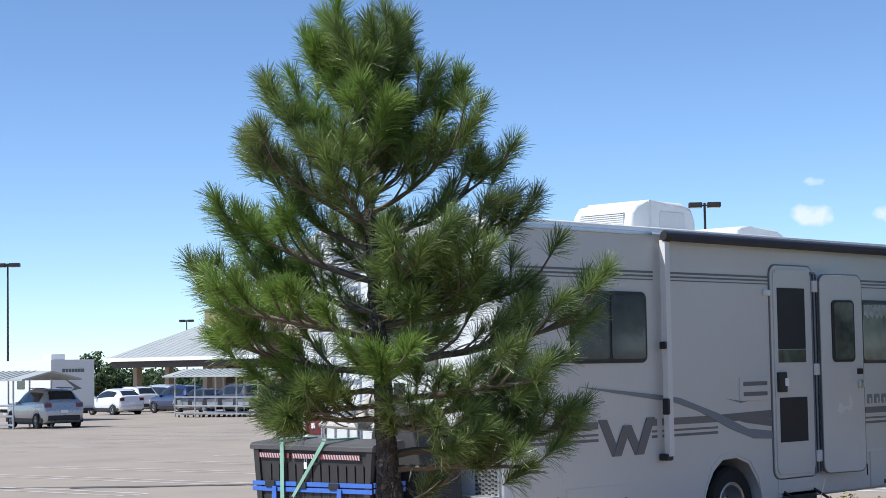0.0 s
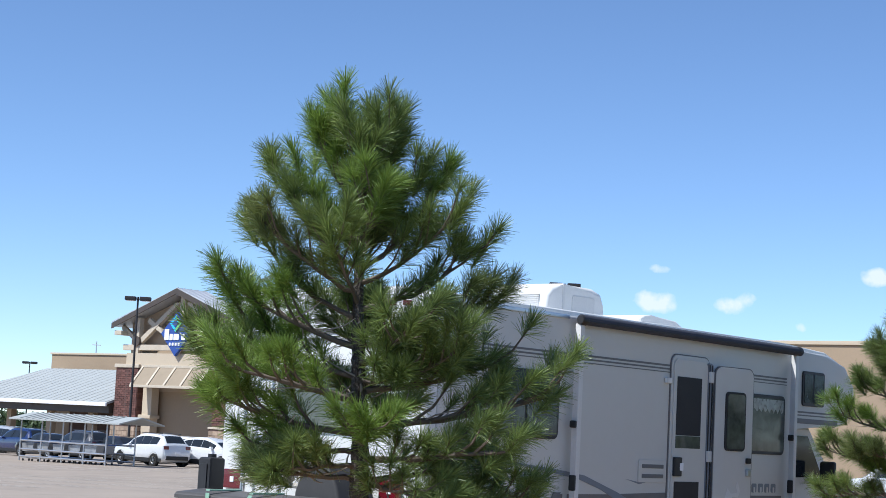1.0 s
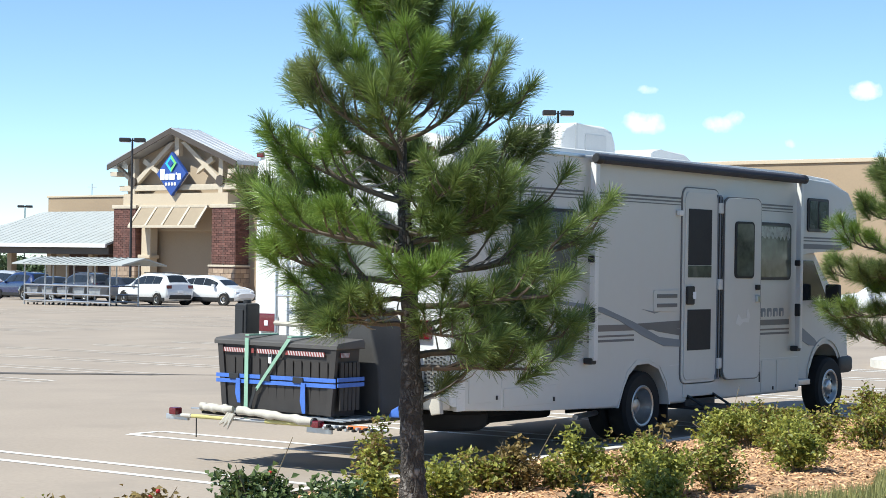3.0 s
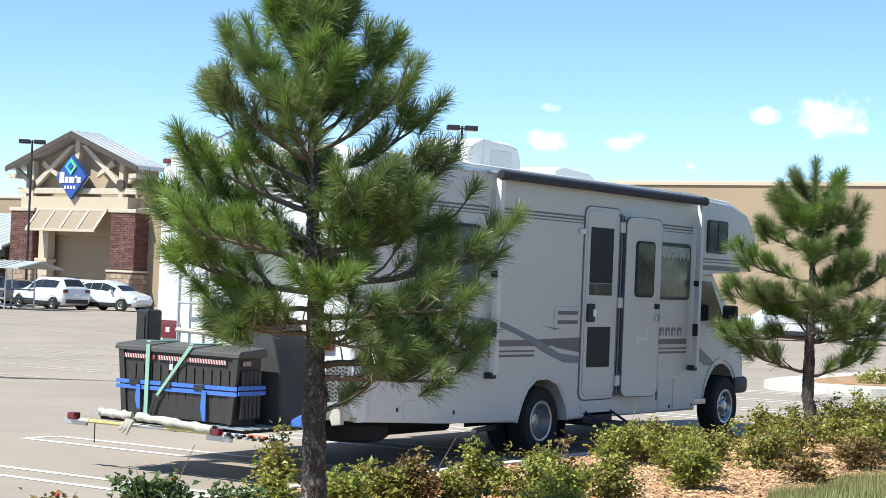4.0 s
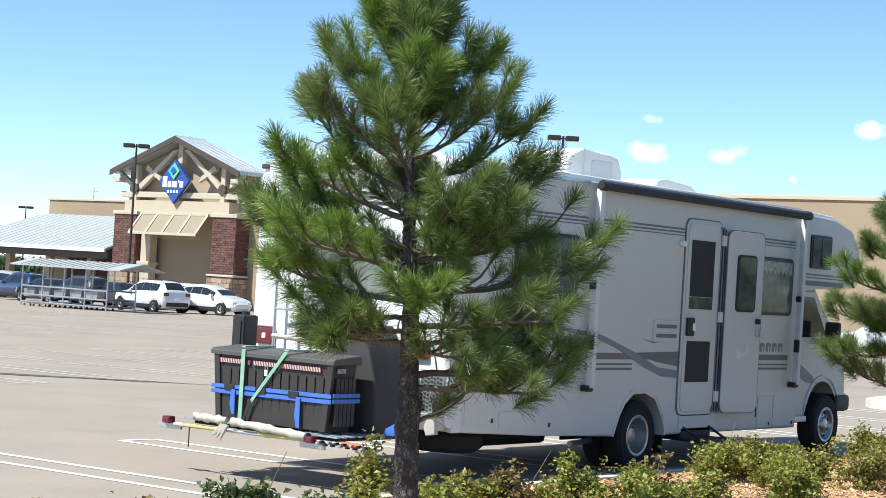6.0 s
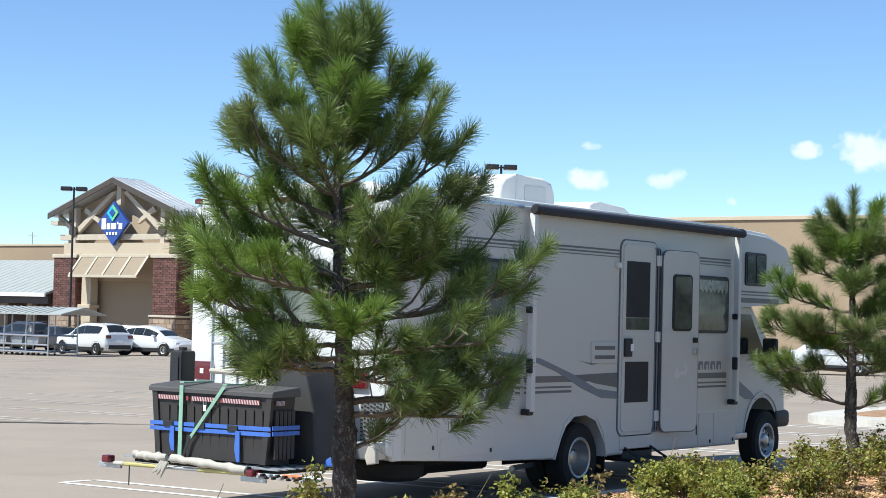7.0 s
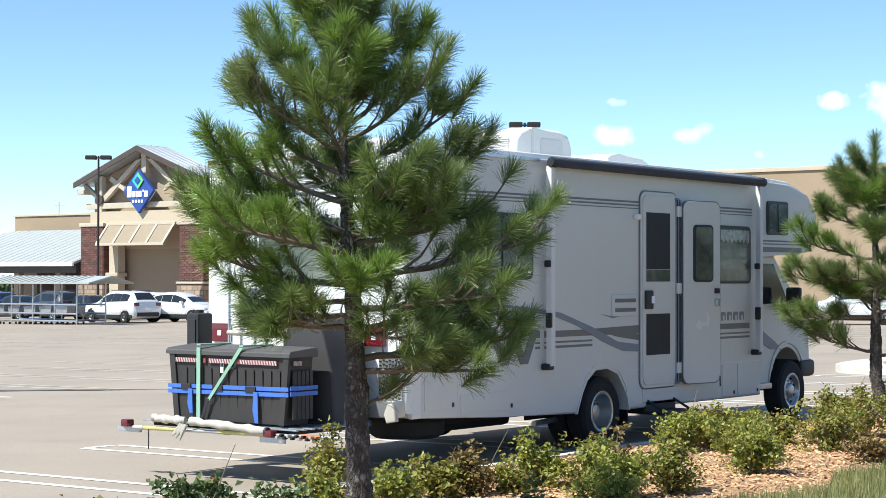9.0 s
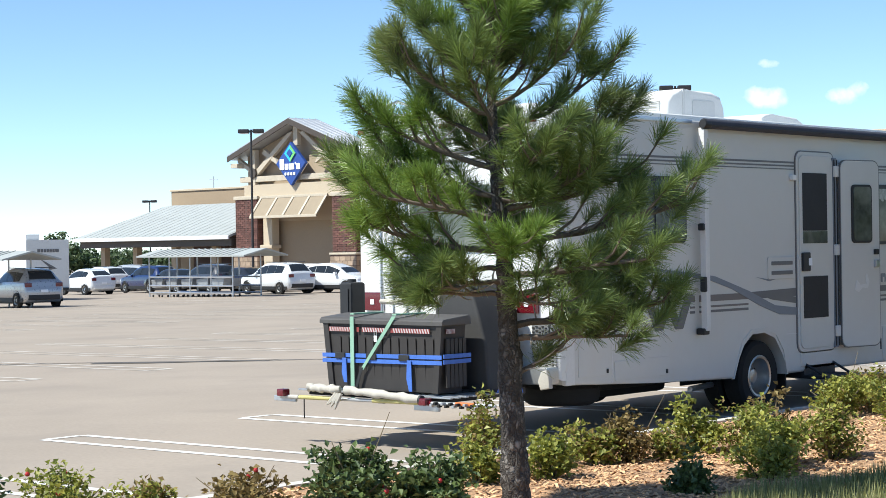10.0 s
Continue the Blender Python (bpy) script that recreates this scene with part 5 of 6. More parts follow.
# ---- parked cars ----
KINDS = {
    # stations: along, belt height, roof height, half width at the belt, half width at the roof
    "suv": ((-2.3, 0.78, 0.80, 0.80, 0.70), (-2.22, 1.08, 1.14, 0.88, 0.74), (-1.75, 1.11, 1.58, 0.91, 0.62), (-1.1, 1.09, 1.68, 0.93, 0.65), (-0.1, 1.06, 1.68, 0.93, 0.65), (0.6, 1.03, 1.46, 0.93, 0.68), (1.15, 1.04, 1.06, 0.92, 0.76), (2.0, 0.90, 0.92, 0.88, 0.72), (2.3, 0.68, 0.70, 0.76, 0.64)),
    "hatch": ((-2.1, 0.74, 0.76, 0.76, 0.68), (-2.02, 1.04, 1.12, 0.84, 0.70), (-1.45, 1.08, 1.44, 0.88, 0.58), (-0.8, 1.06, 1.57, 0.89, 0.60), (0.0, 1.02, 1.57, 0.89, 0.60), (0.65, 1.0, 1.34, 0.89, 0.64), (1.2, 1.0, 1.02, 0.88, 0.72), (1.85, 0.84, 0.86, 0.84, 0.68), (2.1, 0.62, 0.64, 0.72, 0.6)),
    "sedan": ((-2.35, 0.74, 0.76, 0.78, 0.68), (-2.2, 0.98, 1.0, 0.86, 0.72), (-1.6, 1.0, 1.04, 0.89, 0.72), (-0.95, 0.98, 1.38, 0.90, 0.62), (-0.2, 0.95, 1.45, 0.90, 0.62), (0.4, 0.93, 1.38, 0.90, 0.64), (1.05, 0.94, 0.97, 0.89, 0.74), (1.95, 0.84, 0.86, 0.86, 0.70), (2.35, 0.62, 0.64, 0.74, 0.6)),
    "van": ((-2.55, 0.80, 0.82, 0.86, 0.76), (-2.45, 1.05, 1.2, 0.94, 0.78), (-2.25, 1.06, 1.68, 0.96, 0.72), (-1.2, 1.04, 1.78, 0.97, 0.74), (0.4, 1.0, 1.76, 0.97, 0.74), (1.1, 1.0, 1.45, 0.97, 0.76), (1.7, 1.02, 1.04, 0.95, 0.8), (2.3, 0.88, 0.9, 0.9, 0.74), (2.55, 0.66, 0.68, 0.8, 0.66)),
}


def flowing(stations, steps=5):
    """Stations joined by a smooth curve through them."""
    out = []
    for i in range(len(stations) - 1):
        p0, p1, p2, p3 = (stations[max(0, min(len(stations) - 1, i + k))] for k in (-1, 0, 1, 2))
        for k in range(steps):
            t = k / steps
            out.append(tuple(b + 0.5 * t * ((c - a) + t * ((2 * a - 5 * b + 4 * c - d) + t * (3 * (b - c) + d - a))) if n else b + (c - b) * t for n, (a, b, c, d) in enumerate(zip(p0, p1, p2, p3))))
    return out + [stations[-1]]


def car(x, y, turn, kind, paint, label, group="parked cars"):
    """A parked car, nose along its own +x."""
    st = KINDS[kind]
    fine = flowing(st)
    c = thing("car", label, "car", pose(x, y, lot(x, y), 0, 0, turn), group)
    bm = bmesh.new()
    rings = []
    for a, zb, zr, hb, hr in fine:
        end = min(a - st[0][0], st[-1][0] - a)
        low = 0.24 + 0.2 * max(0.0, 1 - end / 0.35) ** 2
        mid = (zb + low) / 2
        half = [(hb * 0.90, low), (hb * 0.99, low + 0.08), (hb * 1.02, mid), (hb * 1.015, zb - 0.08), (hb, zb), (hr, zr - 0.03), (hr * 0.93, zr - 0.008), (hr * 0.78, zr + 0.006), (hr * 0.4, zr + 0.022)]
        ring = [(-u, z) for u, z in half] + [(u, z) for u, z in half[::-1]]
        rings.append([bm.verts.new((a, u, z)) for u, z in ring])
    for p, q in zip(rings, rings[1:]):
        for k in range(len(p)):
            j = (k + 1) % len(p)
            bm.faces.new((p[k], p[j], q[j], q[k]))
    bm.faces.new(rings[0])
    bm.faces.new(rings[-1][::-1])
    part("car_body", bm, PAINTS[paint], c, smooth=42)

    def at(a, s, f):
        """A point on the glasshouse: along a, side s, f of the way from belt to roof."""
        for p, q in zip(fine, fine[1:]):
            if p[0] <= a <= q[0]:
                t = (a - p[0]) / (q[0] - p[0])
                zb, zr, hb, hr = (p[k] + (q[k] - p[k]) * t for k in (1, 2, 3, 4))
                return Vector((a, s * (hb + (hr - hb) * f + 0.012), zb + (zr - 0.03 - zb) * f))
        return Vector((a, 0, 1))

    cabin = [s for s in st if s[2] - s[1] > 0.3]
    a0, a1 = cabin[0][0], cabin[-1][0]
    cuts = [a0 + 0.06, a0 + (a1 - a0) * 0.30, a0 + (a1 - a0) * 0.62, a1 + 0.12]
    for s in (-1, 1):
        for p, q in zip(cuts, cuts[1:]):
            vs, n = [], 5
            for k in range(n + 1):
                t = p + 0.012 + (q - p - 0.024) * k / n
                vs += [at(t, s, 0.10), at(t, s, 0.82)]
            raw("side_window", vs, [(2 * k, 2 * k + 1, 2 * k + 3, 2 * k + 2) for k in range(n)], M_GLASS, c)
    i0, i1 = st.index(cabin[0]), st.index(cabin[-1])
    for p, q, nm, off in ((st[i0 - 1], st[i0], "rear_window", -0.012), (st[i1 + 1], st[i1], "windscreen", 0.012)):
        rows = sorted((r for r in fine if min(p[0], q[0]) <= r[0] <= max(p[0], q[0])), key=lambda r: r[2])[1:]
        vs, n = [], 6
        for r in rows:
            vs += [Vector((r[0] + off, r[4] * 0.84 * (2 * k / n - 1), r[2] + 0.014 + 0.02 * (1 - (2 * k / n - 1) ** 2))) for k in range(n + 1)]
        raw(nm, vs, [(i * (n + 1) + k, i * (n + 1) + k + 1, (i + 1) * (n + 1) + k + 1, (i + 1) * (n + 1) + k) for i in range(len(rows) - 1) for k in range(n)], M_GLASS, c)
    back, nose = st[1], st[-2]
    for s in (-1, 1):
        part("tail_light", box(back[0] - 0.06, back[0] + 0.16, s * back[3] * 0.62, s * back[3] * 0.98, back[1] - 0.17, back[1] + 0.01, 0.02), M_RED, c, "red tail light")
        part("headlight", box(nose[0] - 0.1, nose[0] + 0.15, s * nose[3] * 0.6, s * nose[3] * 0.97, nose[1] - 0.2, nose[1] - 0.06, 0.03), M_SIGNWHITE, c, "clear headlight")
        part("door_mirror", box(a1 - 0.1, a1 + 0.06, s * 0.9, s * 1.08, 1.0, 1.13, 0.03), PAINTS[paint], c)
        for a in (st[0][0] + 0.82, st[-1][0] - 0.86):
            part("wheel_arch", lathe([(0.001, 0), (0.40, 0), (0.40, 0.02)], 20, m=Matrix.Translation((a, s * (st[4][3] * 1.0), 0.36)) @ Matrix.Diagonal((1, s, 1, 1))), M_BLACK, c)
            w = part("wheel", lathe([(0.2, -0.18), (0.32, -0.18), (0.345, -0.12), (0.345, 0.0), (0.32, 0.04), (0.2, 0.035)], 22, m=Matrix.Translation((a, s * st[4][3], 0.345)) @ Matrix.Diagonal((1, s, 1, 1))), M_RUBBER, c, "black tyre")
            part("rim", lathe([(0.21, 0.03), (0.19, 0.02), (0.16, 0.0), (0.06, 0.015), (0.001, 0.02)], 14, m=Matrix.Translation((a, s * st[4][3], 0.345)) @ Matrix.Diagonal((1, s, 1, 1))), M_CHROME, w, "alloy rim")
            bm = bmesh.new()
            for k in range(5):
                u = math.tau * (k + 0.5) / 5
                box(-0.035, 0.035, 0.0, 0.012, -0.04, 0.04, bm=bm, m=Matrix.Translation((a + 0.125 * math.cos(u), s * (st[4][3] + 0.02), 0.345 + 0.125 * math.sin(u))))
            part("rim_gaps", bm, M_BLACK, w)
    part("rear_bumper", box(st[0][0] - 0.03, st[0][0] + 0.25, -0.72, 0.72, 0.36, 0.58, 0.04), M_BLACK if kind == "suv" else PAINTS[paint], c)
    part("plate_bar", box(st[0][0] - 0.04, st[0][0] - 0.02, -0.17, 0.17, 0.68, 0.8), M_SIGNWHITE, c)
    if kind in ("suv", "hatch"):
        for s in (-1, 1):
            part("cladding", box(st[0][0] + 0.2, st[-1][0] - 0.2, s * (st[3][3] - 0.03), s * (st[3][3] + 0.012), 0.26, 0.44, 0.01), M_BLACK, c, "black lower cladding")
    part("sill", box(st[0][0] + 1.2, st[-1][0] - 1.2, -0.86, 0.86, 0.2, 0.3, 0.02), M_BLACK, c)
    if kind in ("suv", "van"):
        for s in (-1, 1):
            part("roof_rack", rod((-1.7, s * 0.6, 1.72), (0.1, s * 0.6, 1.73), 0.02, n=6), M_BLACK, c)
    return c


car(32.7, 56.3, 78, "suv", "silver", "silver estate car with dark rear window and roof rails")
car(53.8, 80.4, 84, "hatch", "white", "white hatchback parked near the trailer")
car(60.6, 88.0, 84, "suv", "white", "white off-roader with dark rear window")
car(63.6, 88.6, 84, "van", "pale", "pale silver minivan beside the canopy")
car(52.2, 61.2, 84, "suv", "white", "white mid-size crossover behind the corral")
car(61.5, 68.6, 84, "hatch", "white", "small white hatchback near the store entrance")
car(54.2, 58.6, -82, "hatch", "white", "white compact crossover in the open aisle")
car(57.8, 79.2, 84, "suv", "blue", "dark blue crossover seen through the corral")
car(56.4, 75.0, 84, "sedan", "black", "black sedan seen through the corral")
car(57.0, 72.6, 84, "suv", "grey", "dark grey crossover seen through the corral")
car(57.5, 70.0, 84, "sedan", "black", "black low sedan seen through the corral")
car(58.0, 67.4, 84, "suv", "black", "black crossover near the store")
car(58.5, 22.2, 106, "suv", "white", "white off-roader parked before the long wall", "wall cars")
car(57.2, 16.8, 106, "sedan", "silver", "silver sedan parked before the long wall", "wall cars")
car(57.0, 25.4, 30, "sedan", "white", "white sedan with red tail lights by the long wall", "wall cars")
car(62.0, 9.5, 100, "suv", "pale", "pale crossover parked before the long wall", "wall cars")

# travel trailer
tr = thing("travel_trailer", "white travel trailer with dark graphics parked far off", "travel trailer", pose(42.2, 70.3, lot(42.2, 70.3), 0, 0, 80))
part("trailer_body", prism([(-3.2, 0.6), (-3.2, 3.2), (3.9, 3.2), (4.4, 2.6), (4.2, 0.9), (3.6, 0.6)], "y", -1.22, 1.22, 0.06, seg=3), M_GELCOAT, tr, "white trailer body")
part("trailer_window", prism(rounded(-1.9, -0.9, 1.7, 2.35, 0.06), "y", -1.24, -1.2), M_GLASS, tr, "dark trailer window")
part("trailer_window", prism(rounded(1.0, 2.0, 1.7, 2.35, 0.06), "y", -1.24, -1.2), M_GLASS, tr)
part("trailer_window", prism(rounded(0.1, 1.1, 1.7, 2.4, 0.06), "y", 1.2, 1.24), M_GLASS, tr)
for y0, w in ((-0.62, 0.2), (-0.38, 0.12), (-0.22, 0.12), (-0.06, 0.12), (0.1, 0.12), (0.26, 0.12), (0.42, 0.16)):
    part("name_bar", box(-3.225, -3.2, y0, y0 + w, 2.55, 2.72), M_GREY, tr, "dark lettering bar")
part("tail_graphic", prism([(-0.5, 1.7), (0.5, 2.25), (-0.1, 1.75), (0.1, 1.6)], "x", -3.225, -3.2), M_GREY, tr, "dark swoosh graphic")
part("trailer_bumper", box(-3.35, -3.2, -1.1, 1.1, 0.55, 0.7, 0.02), M_BLACK, tr)
part("trailer_air_conditioner", box(-1.4, -0.4, -0.4, 0.4, 3.2, 3.52, 0.06), M_PLASTIC, tr)
for a in (-0.4, 0.45):
    for s in (-1, 1):
        part("trailer_wheel", lathe([(0.001, -0.2), (0.33, -0.2), (0.36, -0.1), (0.36, 0.0), (0.33, 0.04), (0.2, 0.03), (0.001, 0.02)], 20, m=Matrix.Translation((a, s * 1.15, 0.36)) @ Matrix.Diagonal((1, s, 1, 1))), M_RUBBER, tr)
part("underframe", box(-3.1, 4.6, -0.9, 0.9, 0.42, 0.62), M_UNDER, tr)


# ---- pines ----
def needles(rng, tips, count, length):
    """Tufts of needles: each tip is (place, direction, size). Two thin faces to a needle."""
    verts, faces = [], []
    for place, way, size in tips:
        way = way.normalized()
        side = way.orthogonal().normalized()
        other = way.cross(side)
        for k in range(int(count * size)):
            s = rng.random()
            start = place - way * (0.15 * size * (1 - s))
            a = rng.uniform(0, math.tau)
            open_ = rng.uniform(0.1, 1.0) * (1.45 - 0.45 * s)
            out = math.cos(a) * side + math.sin(a) * other
            d = (way * math.cos(open_) + out * math.sin(open_) + Vector((0, 0, 0.10))).normalized()
            ln = length * rng.uniform(0.88, 1.06)
            w = d.cross(Vector((rng.uniform(-1, 1), rng.uniform(-1, 1), rng.uniform(-1, 1)))).normalized() * rng.uniform(0.0012, 0.0018)
            bend = Vector((0, 0, -0.018)) * rng.random()
            b = len(verts)
            mid, end = start + d * ln * 0.55, start + d * ln + bend
            verts += [start - w * 0.7, start + w * 0.7, mid + w, mid - w, end + w * 0.6, end - w * 0.6]
            faces += [(b, b + 1, b + 2, b + 3), (b + 3, b + 2, b + 4, b + 5)]
    return verts, faces


def bough_path(start, azimuth, reach, rise, rng, n=7):
    d = Vector((math.cos(azimuth), math.sin(azimuth), 0))
    side = Vector((-d.y, d.x, 0))
    wob = rng.uniform(-0.09, 0.09) * reach
    pts = []
    for i in range(n + 1):
        t = i / n
        pts.append(start + d * reach * t + Vector((0, 0, rise * (0.35 * t + 0.65 * t * t))) + side * wob * math.sin(t * 3.0) + Vector((0, 0, rng.uniform(-0.012, 0.012))))
    return pts


def pine(name_label, base, trunk, boughs, seed, length, count, thick, turn, fill):
    """trunk: heights with sideways lean; boughs: (height, bearing, reach, rise), bearing 0 to the camera's right."""
    rng = random.Random(seed)
    tree = thing("pine_tree", name_label, "tree", Matrix.Translation(base), "pines in the bed")
    n = len(trunk)
    pts = [Vector((a, b, z)) for a, b, z in trunk]
    fine = []
    for p, q in zip(pts, pts[1:]):
        for k in range(4):
            fine.append(p.lerp(q, k / 4) + Vector((rng.uniform(-0.006, 0.006), rng.uniform(-0.006, 0.006), 0)))
    fine.append(pts[-1])
    top = pts[-1].z
    radii = [max(0.008, thick * (1 - 0.95 * max(0, p.z) / top) * rng.uniform(0.94, 1.06) * (1.25 if p.z < 0.1 else 1)) for p in fine]
    rings, widths = [], []
    for (p, q), (u, v) in zip(zip(fine, fine[1:]), zip(radii, radii[1:])):
        for k in range(5):
            rings.append(p.lerp(q, k / 5))
            widths.append(u + (v - u) * k / 5)
    rings.append(fine[-1])
    widths.append(radii[-1])
    bm = tube(rings, widths, 26)
    for v in bm.verts:
        axis = min(rings, key=lambda c: abs(c.z - v.co.z))
        out = Vector((v.co.x - axis.x, v.co.y - axis.y, 0))
        crack = abs(noise.noise((v.co.x * 26, v.co.y * 26, v.co.z * 10)))
        plate = min(crack, 0.22) * 1.5 - 0.2 + 0.45 * noise.noise((v.co.x * 60, v.co.y * 60, v.co.z * 30))
        v.co += out * 0.42 * plate
    trunk_part = part("trunk", bm, M_BARK, tree, "rough grey-brown plated bark", smooth=60)

    def on_trunk(z):
        for p, q in zip(fine, fine[1:]):
            if p.z <= z <= q.z:
                return p.lerp(q, (z - p.z) / (q.z - p.z))
        return fine[-1].copy()

    for k in range(fill):
        z = rng.uniform(0.36, 0.82) * top
        boughs += ((z, rng.uniform(0, 360), rng.uniform(0.22, 0.55) * (1.35 - 0.75 * z / top), rng.uniform(0.05, 0.3)),)
    whorls = [(z, math.radians(b) + turn, r * 0.94, u) for z, b, r, u in boughs]
    for z, az, reach, rise in whorls:
        path = bough_path(on_trunk(z), az, reach, rise, rng)
        r0 = (0.009 + 0.016 * reach * (1.2 - 0.6 * z / top)) * (1.5 if rise > 0.6 else 1)
        bm = tube(path, [r0 * (1 - 0.72 * i / (len(path) - 1)) for i in range(len(path))], 6)
        tips = [(path[-1] + (path[-1] - path[-2]).normalized() * 0.05, (path[-1] - path[-2]).normalized() + Vector((0, 0, 0.6)), 1.25)]
        shoots = 5 + int(reach * 10)
        for k in range(shoots):
            t = 0.24 + 0.73 * (k + rng.random() * 0.6) / shoots
            i = min(int(t * (len(path) - 1)), len(path) - 2)
            p = path[i].lerp(path[i + 1], t * (len(path) - 1) - i)
            along = (path[i + 1] - path[i]).normalized()
            flat = Vector((-along.y, along.x, 0)).normalized() * (1 if k % 2 else -1)
            way = (along * rng.uniform(0.5, 1.0) + flat * rng.uniform(0.4, 1.0) + Vector((0, 0, rng.uniform(0.05, 0.6)))).normalized()
            ln = rng.uniform(0.10, 0.32) * (0.6 + 0.5 * reach)
            tip = p + way * ln + Vector((0, 0, ln * 0.25))
            tube([p, p + way * ln * 0.55, tip], [r0 * 0.45, r0 * 0.35, 0.004], 5, bm)
            tips.append((tip, way + Vector((0, 0, rng.uniform(0.1, 0.8))), rng.uniform(0.5, 1.0)))
            if rng.random() < 0.15:
                tips.append((p + way * ln * 0.45, way, 0.45))
        limb = part("branch", bm, M_TWIG, tree, smooth=60)
        if z < 0.62 * top:
            for k in range(3):
                p = path[1].lerp(path[4], rng.random())
                way = Vector((rng.gauss(0, 1), rng.gauss(0, 1), rng.uniform(-0.4, 0.9))).normalized()
                ln = rng.uniform(0.12, 0.3)
                bend = Vector((rng.uniform(-0.4, 0.4), rng.uniform(-0.4, 0.4), rng.uniform(-0.2, 0.6)))
                twig = [p, p + way * ln * 0.4, p + way * ln * 0.75 + bend * ln * 0.2, p + way * ln + bend * ln * 0.5]
                part("bare_twig", tube(twig, [0.006, 0.005, 0.0035, 0.002], 5), M_DEADTWIG, limb, "bare grey twig", smooth=60)
        v, f = needles(rng, tips, count, length)
        raw("foliage", v, f, rng.choice((M_NEEDLE, M_NEEDLE, M_NEEDLE, M_SUNNEEDLE, M_OLDNEEDLE)), limb, "long green needles", "stuff")
    v, f = needles(rng, [(fine[-1] + Vector((0, 0, 0.03)), Vector((0, 0, 1)), 1.6), (fine[-2], Vector((0.2, 0.1, 1)), 1.2), (fine[-3], Vector((-0.2, 0.1, 1)), 1.0)], count, length)
    raw("foliage", v, f, M_NEEDLE, trunk_part, "long green needles", "stuff")
    return tree


# bearing: 0 to the right as seen from the lawn, 90 away from it, 180 left, 270 towards it
TURN = radians(-50.3)
RIGHT = ((2.9, 20, 0.22, 0.34), (2.5, 5, 0.52, 0.58), (2.7, -15, 0.36, 0.34), (2.4, -20, 0.6, 0.42), (2.25, 10, 0.74, 0.42), (2.05, -5, 0.82, 0.32), (1.85, -35, 0.72, 0.2), (1.8, 15, 0.86, 0.2), (1.6, 4, 1.14, 0.22), (1.42, -25, 0.92, 0.08), (0.82, 12, 0.6, 0.42), (1.12, 4, 1.02, 0.12), (1.05, -20, 0.8, 0.0), (1.3, -48, 0.6, -0.1), (1.3, 20, 0.8, 0.1))
LEFT = ((2.85, 190, 0.32, 0.46), (2.5, 178, 0.56, 0.56), (2.65, 160, 0.42, 0.4), (2.2, 172, 0.7, 0.52), (2.35, 205, 0.66, 0.38), (2.05, 185, 0.84, 0.36), (1.88, 165, 0.78, 0.32), (1.75, 176, 0.98, 0.26), (1.75, 210, 0.9, 0.14), (1.55, 190, 0.9, 0.18), (1.45, 165, 0.65, 0.0), (1.38, 215, 0.6, -0.06), (1.3, 185, 0.62, 0.02))
MIDDLE = ((2.8, 265, 0.3, 0.4), (2.6, 290, 0.4, 0.32), (2.45, 80, 0.45, 0.38), (2.3, 250, 0.5, 0.34), (1.95, 300, 0.6, 0.2), (2.0, 100, 0.6, 0.3), (1.6, 70, 0.7, 0.15), (1.5, 275, 0.5, 0.1), (3.0, 60, 0.22, 0.36), (3.0, 320, 0.24, 0.32), (2.95, 140, 0.26, 0.4), (3.05, 210, 0.2, 0.34))
TX, TY = -4.62, -3.08
pine("young ponderosa pine with tufts of long needles, in mulch", (TX, TY, bed_height(TX, TY) - 0.03), ((0.06, -0.07, 0), (0.05, -0.06, 0.5), (0.035, -0.045, 1.1), (0.02, -0.02, 1.7), (-0.01, 0.01, 2.3), (-0.015, 0.02, 2.7), (-0.02, 0.025, 3.0), (-0.01, 0.01, 3.4)), RIGHT + LEFT + MIDDLE, 11, 0.13, 255, 0.085, TURN, 7)
SECOND = ((2.75, 185, 0.24, 0.24), (2.7, 10, 0.3, 0.3), (2.5, 200, 0.45, 0.24), (2.45, 350, 0.5, 0.14), (2.2, 175, 0.62, 0.18), (2.1, 20, 0.55, 0.22), (1.85, 190, 0.85, 0.2), (1.85, 345, 0.58, 0.2), (1.6, 12, 1.0, 0.42), (1.6, 210, 0.8, 0.04), (1.5, 175, 1.0, 0.16), (1.4, 355, 1.1, 0.2), (1.2, 195, 1.0, -0.05), (1.15, 20, 0.9, 0.14), (0.8, 180, 0.75, 0.2), (0.75, 5, 0.7, 0.28), (2.0, 270, 0.45, 0.18), (1.5, 280, 0.7, 0.12), (1.3, 90, 0.7, 0.1), (2.3, 80, 0.45, 0.2), (1.25, 300, 0.7, 0.05))
SX, SY = 6.35, -1.6
pine("smaller young pine with open crown, in the shrub bed", (SX, SY, bed_height(SX, SY) - 0.03), ((0.06, -0.08, 0), (0.0, 0.0, 0.5), (0.0, 0.0, 1.1), (-0.01, 0.0, 1.8), (-0.02, 0.0, 2.4), (-0.02, 0.0, 3.18)), SECOND, 23, 0.155, 270, 0.082, TURN + radians(-13), 10)


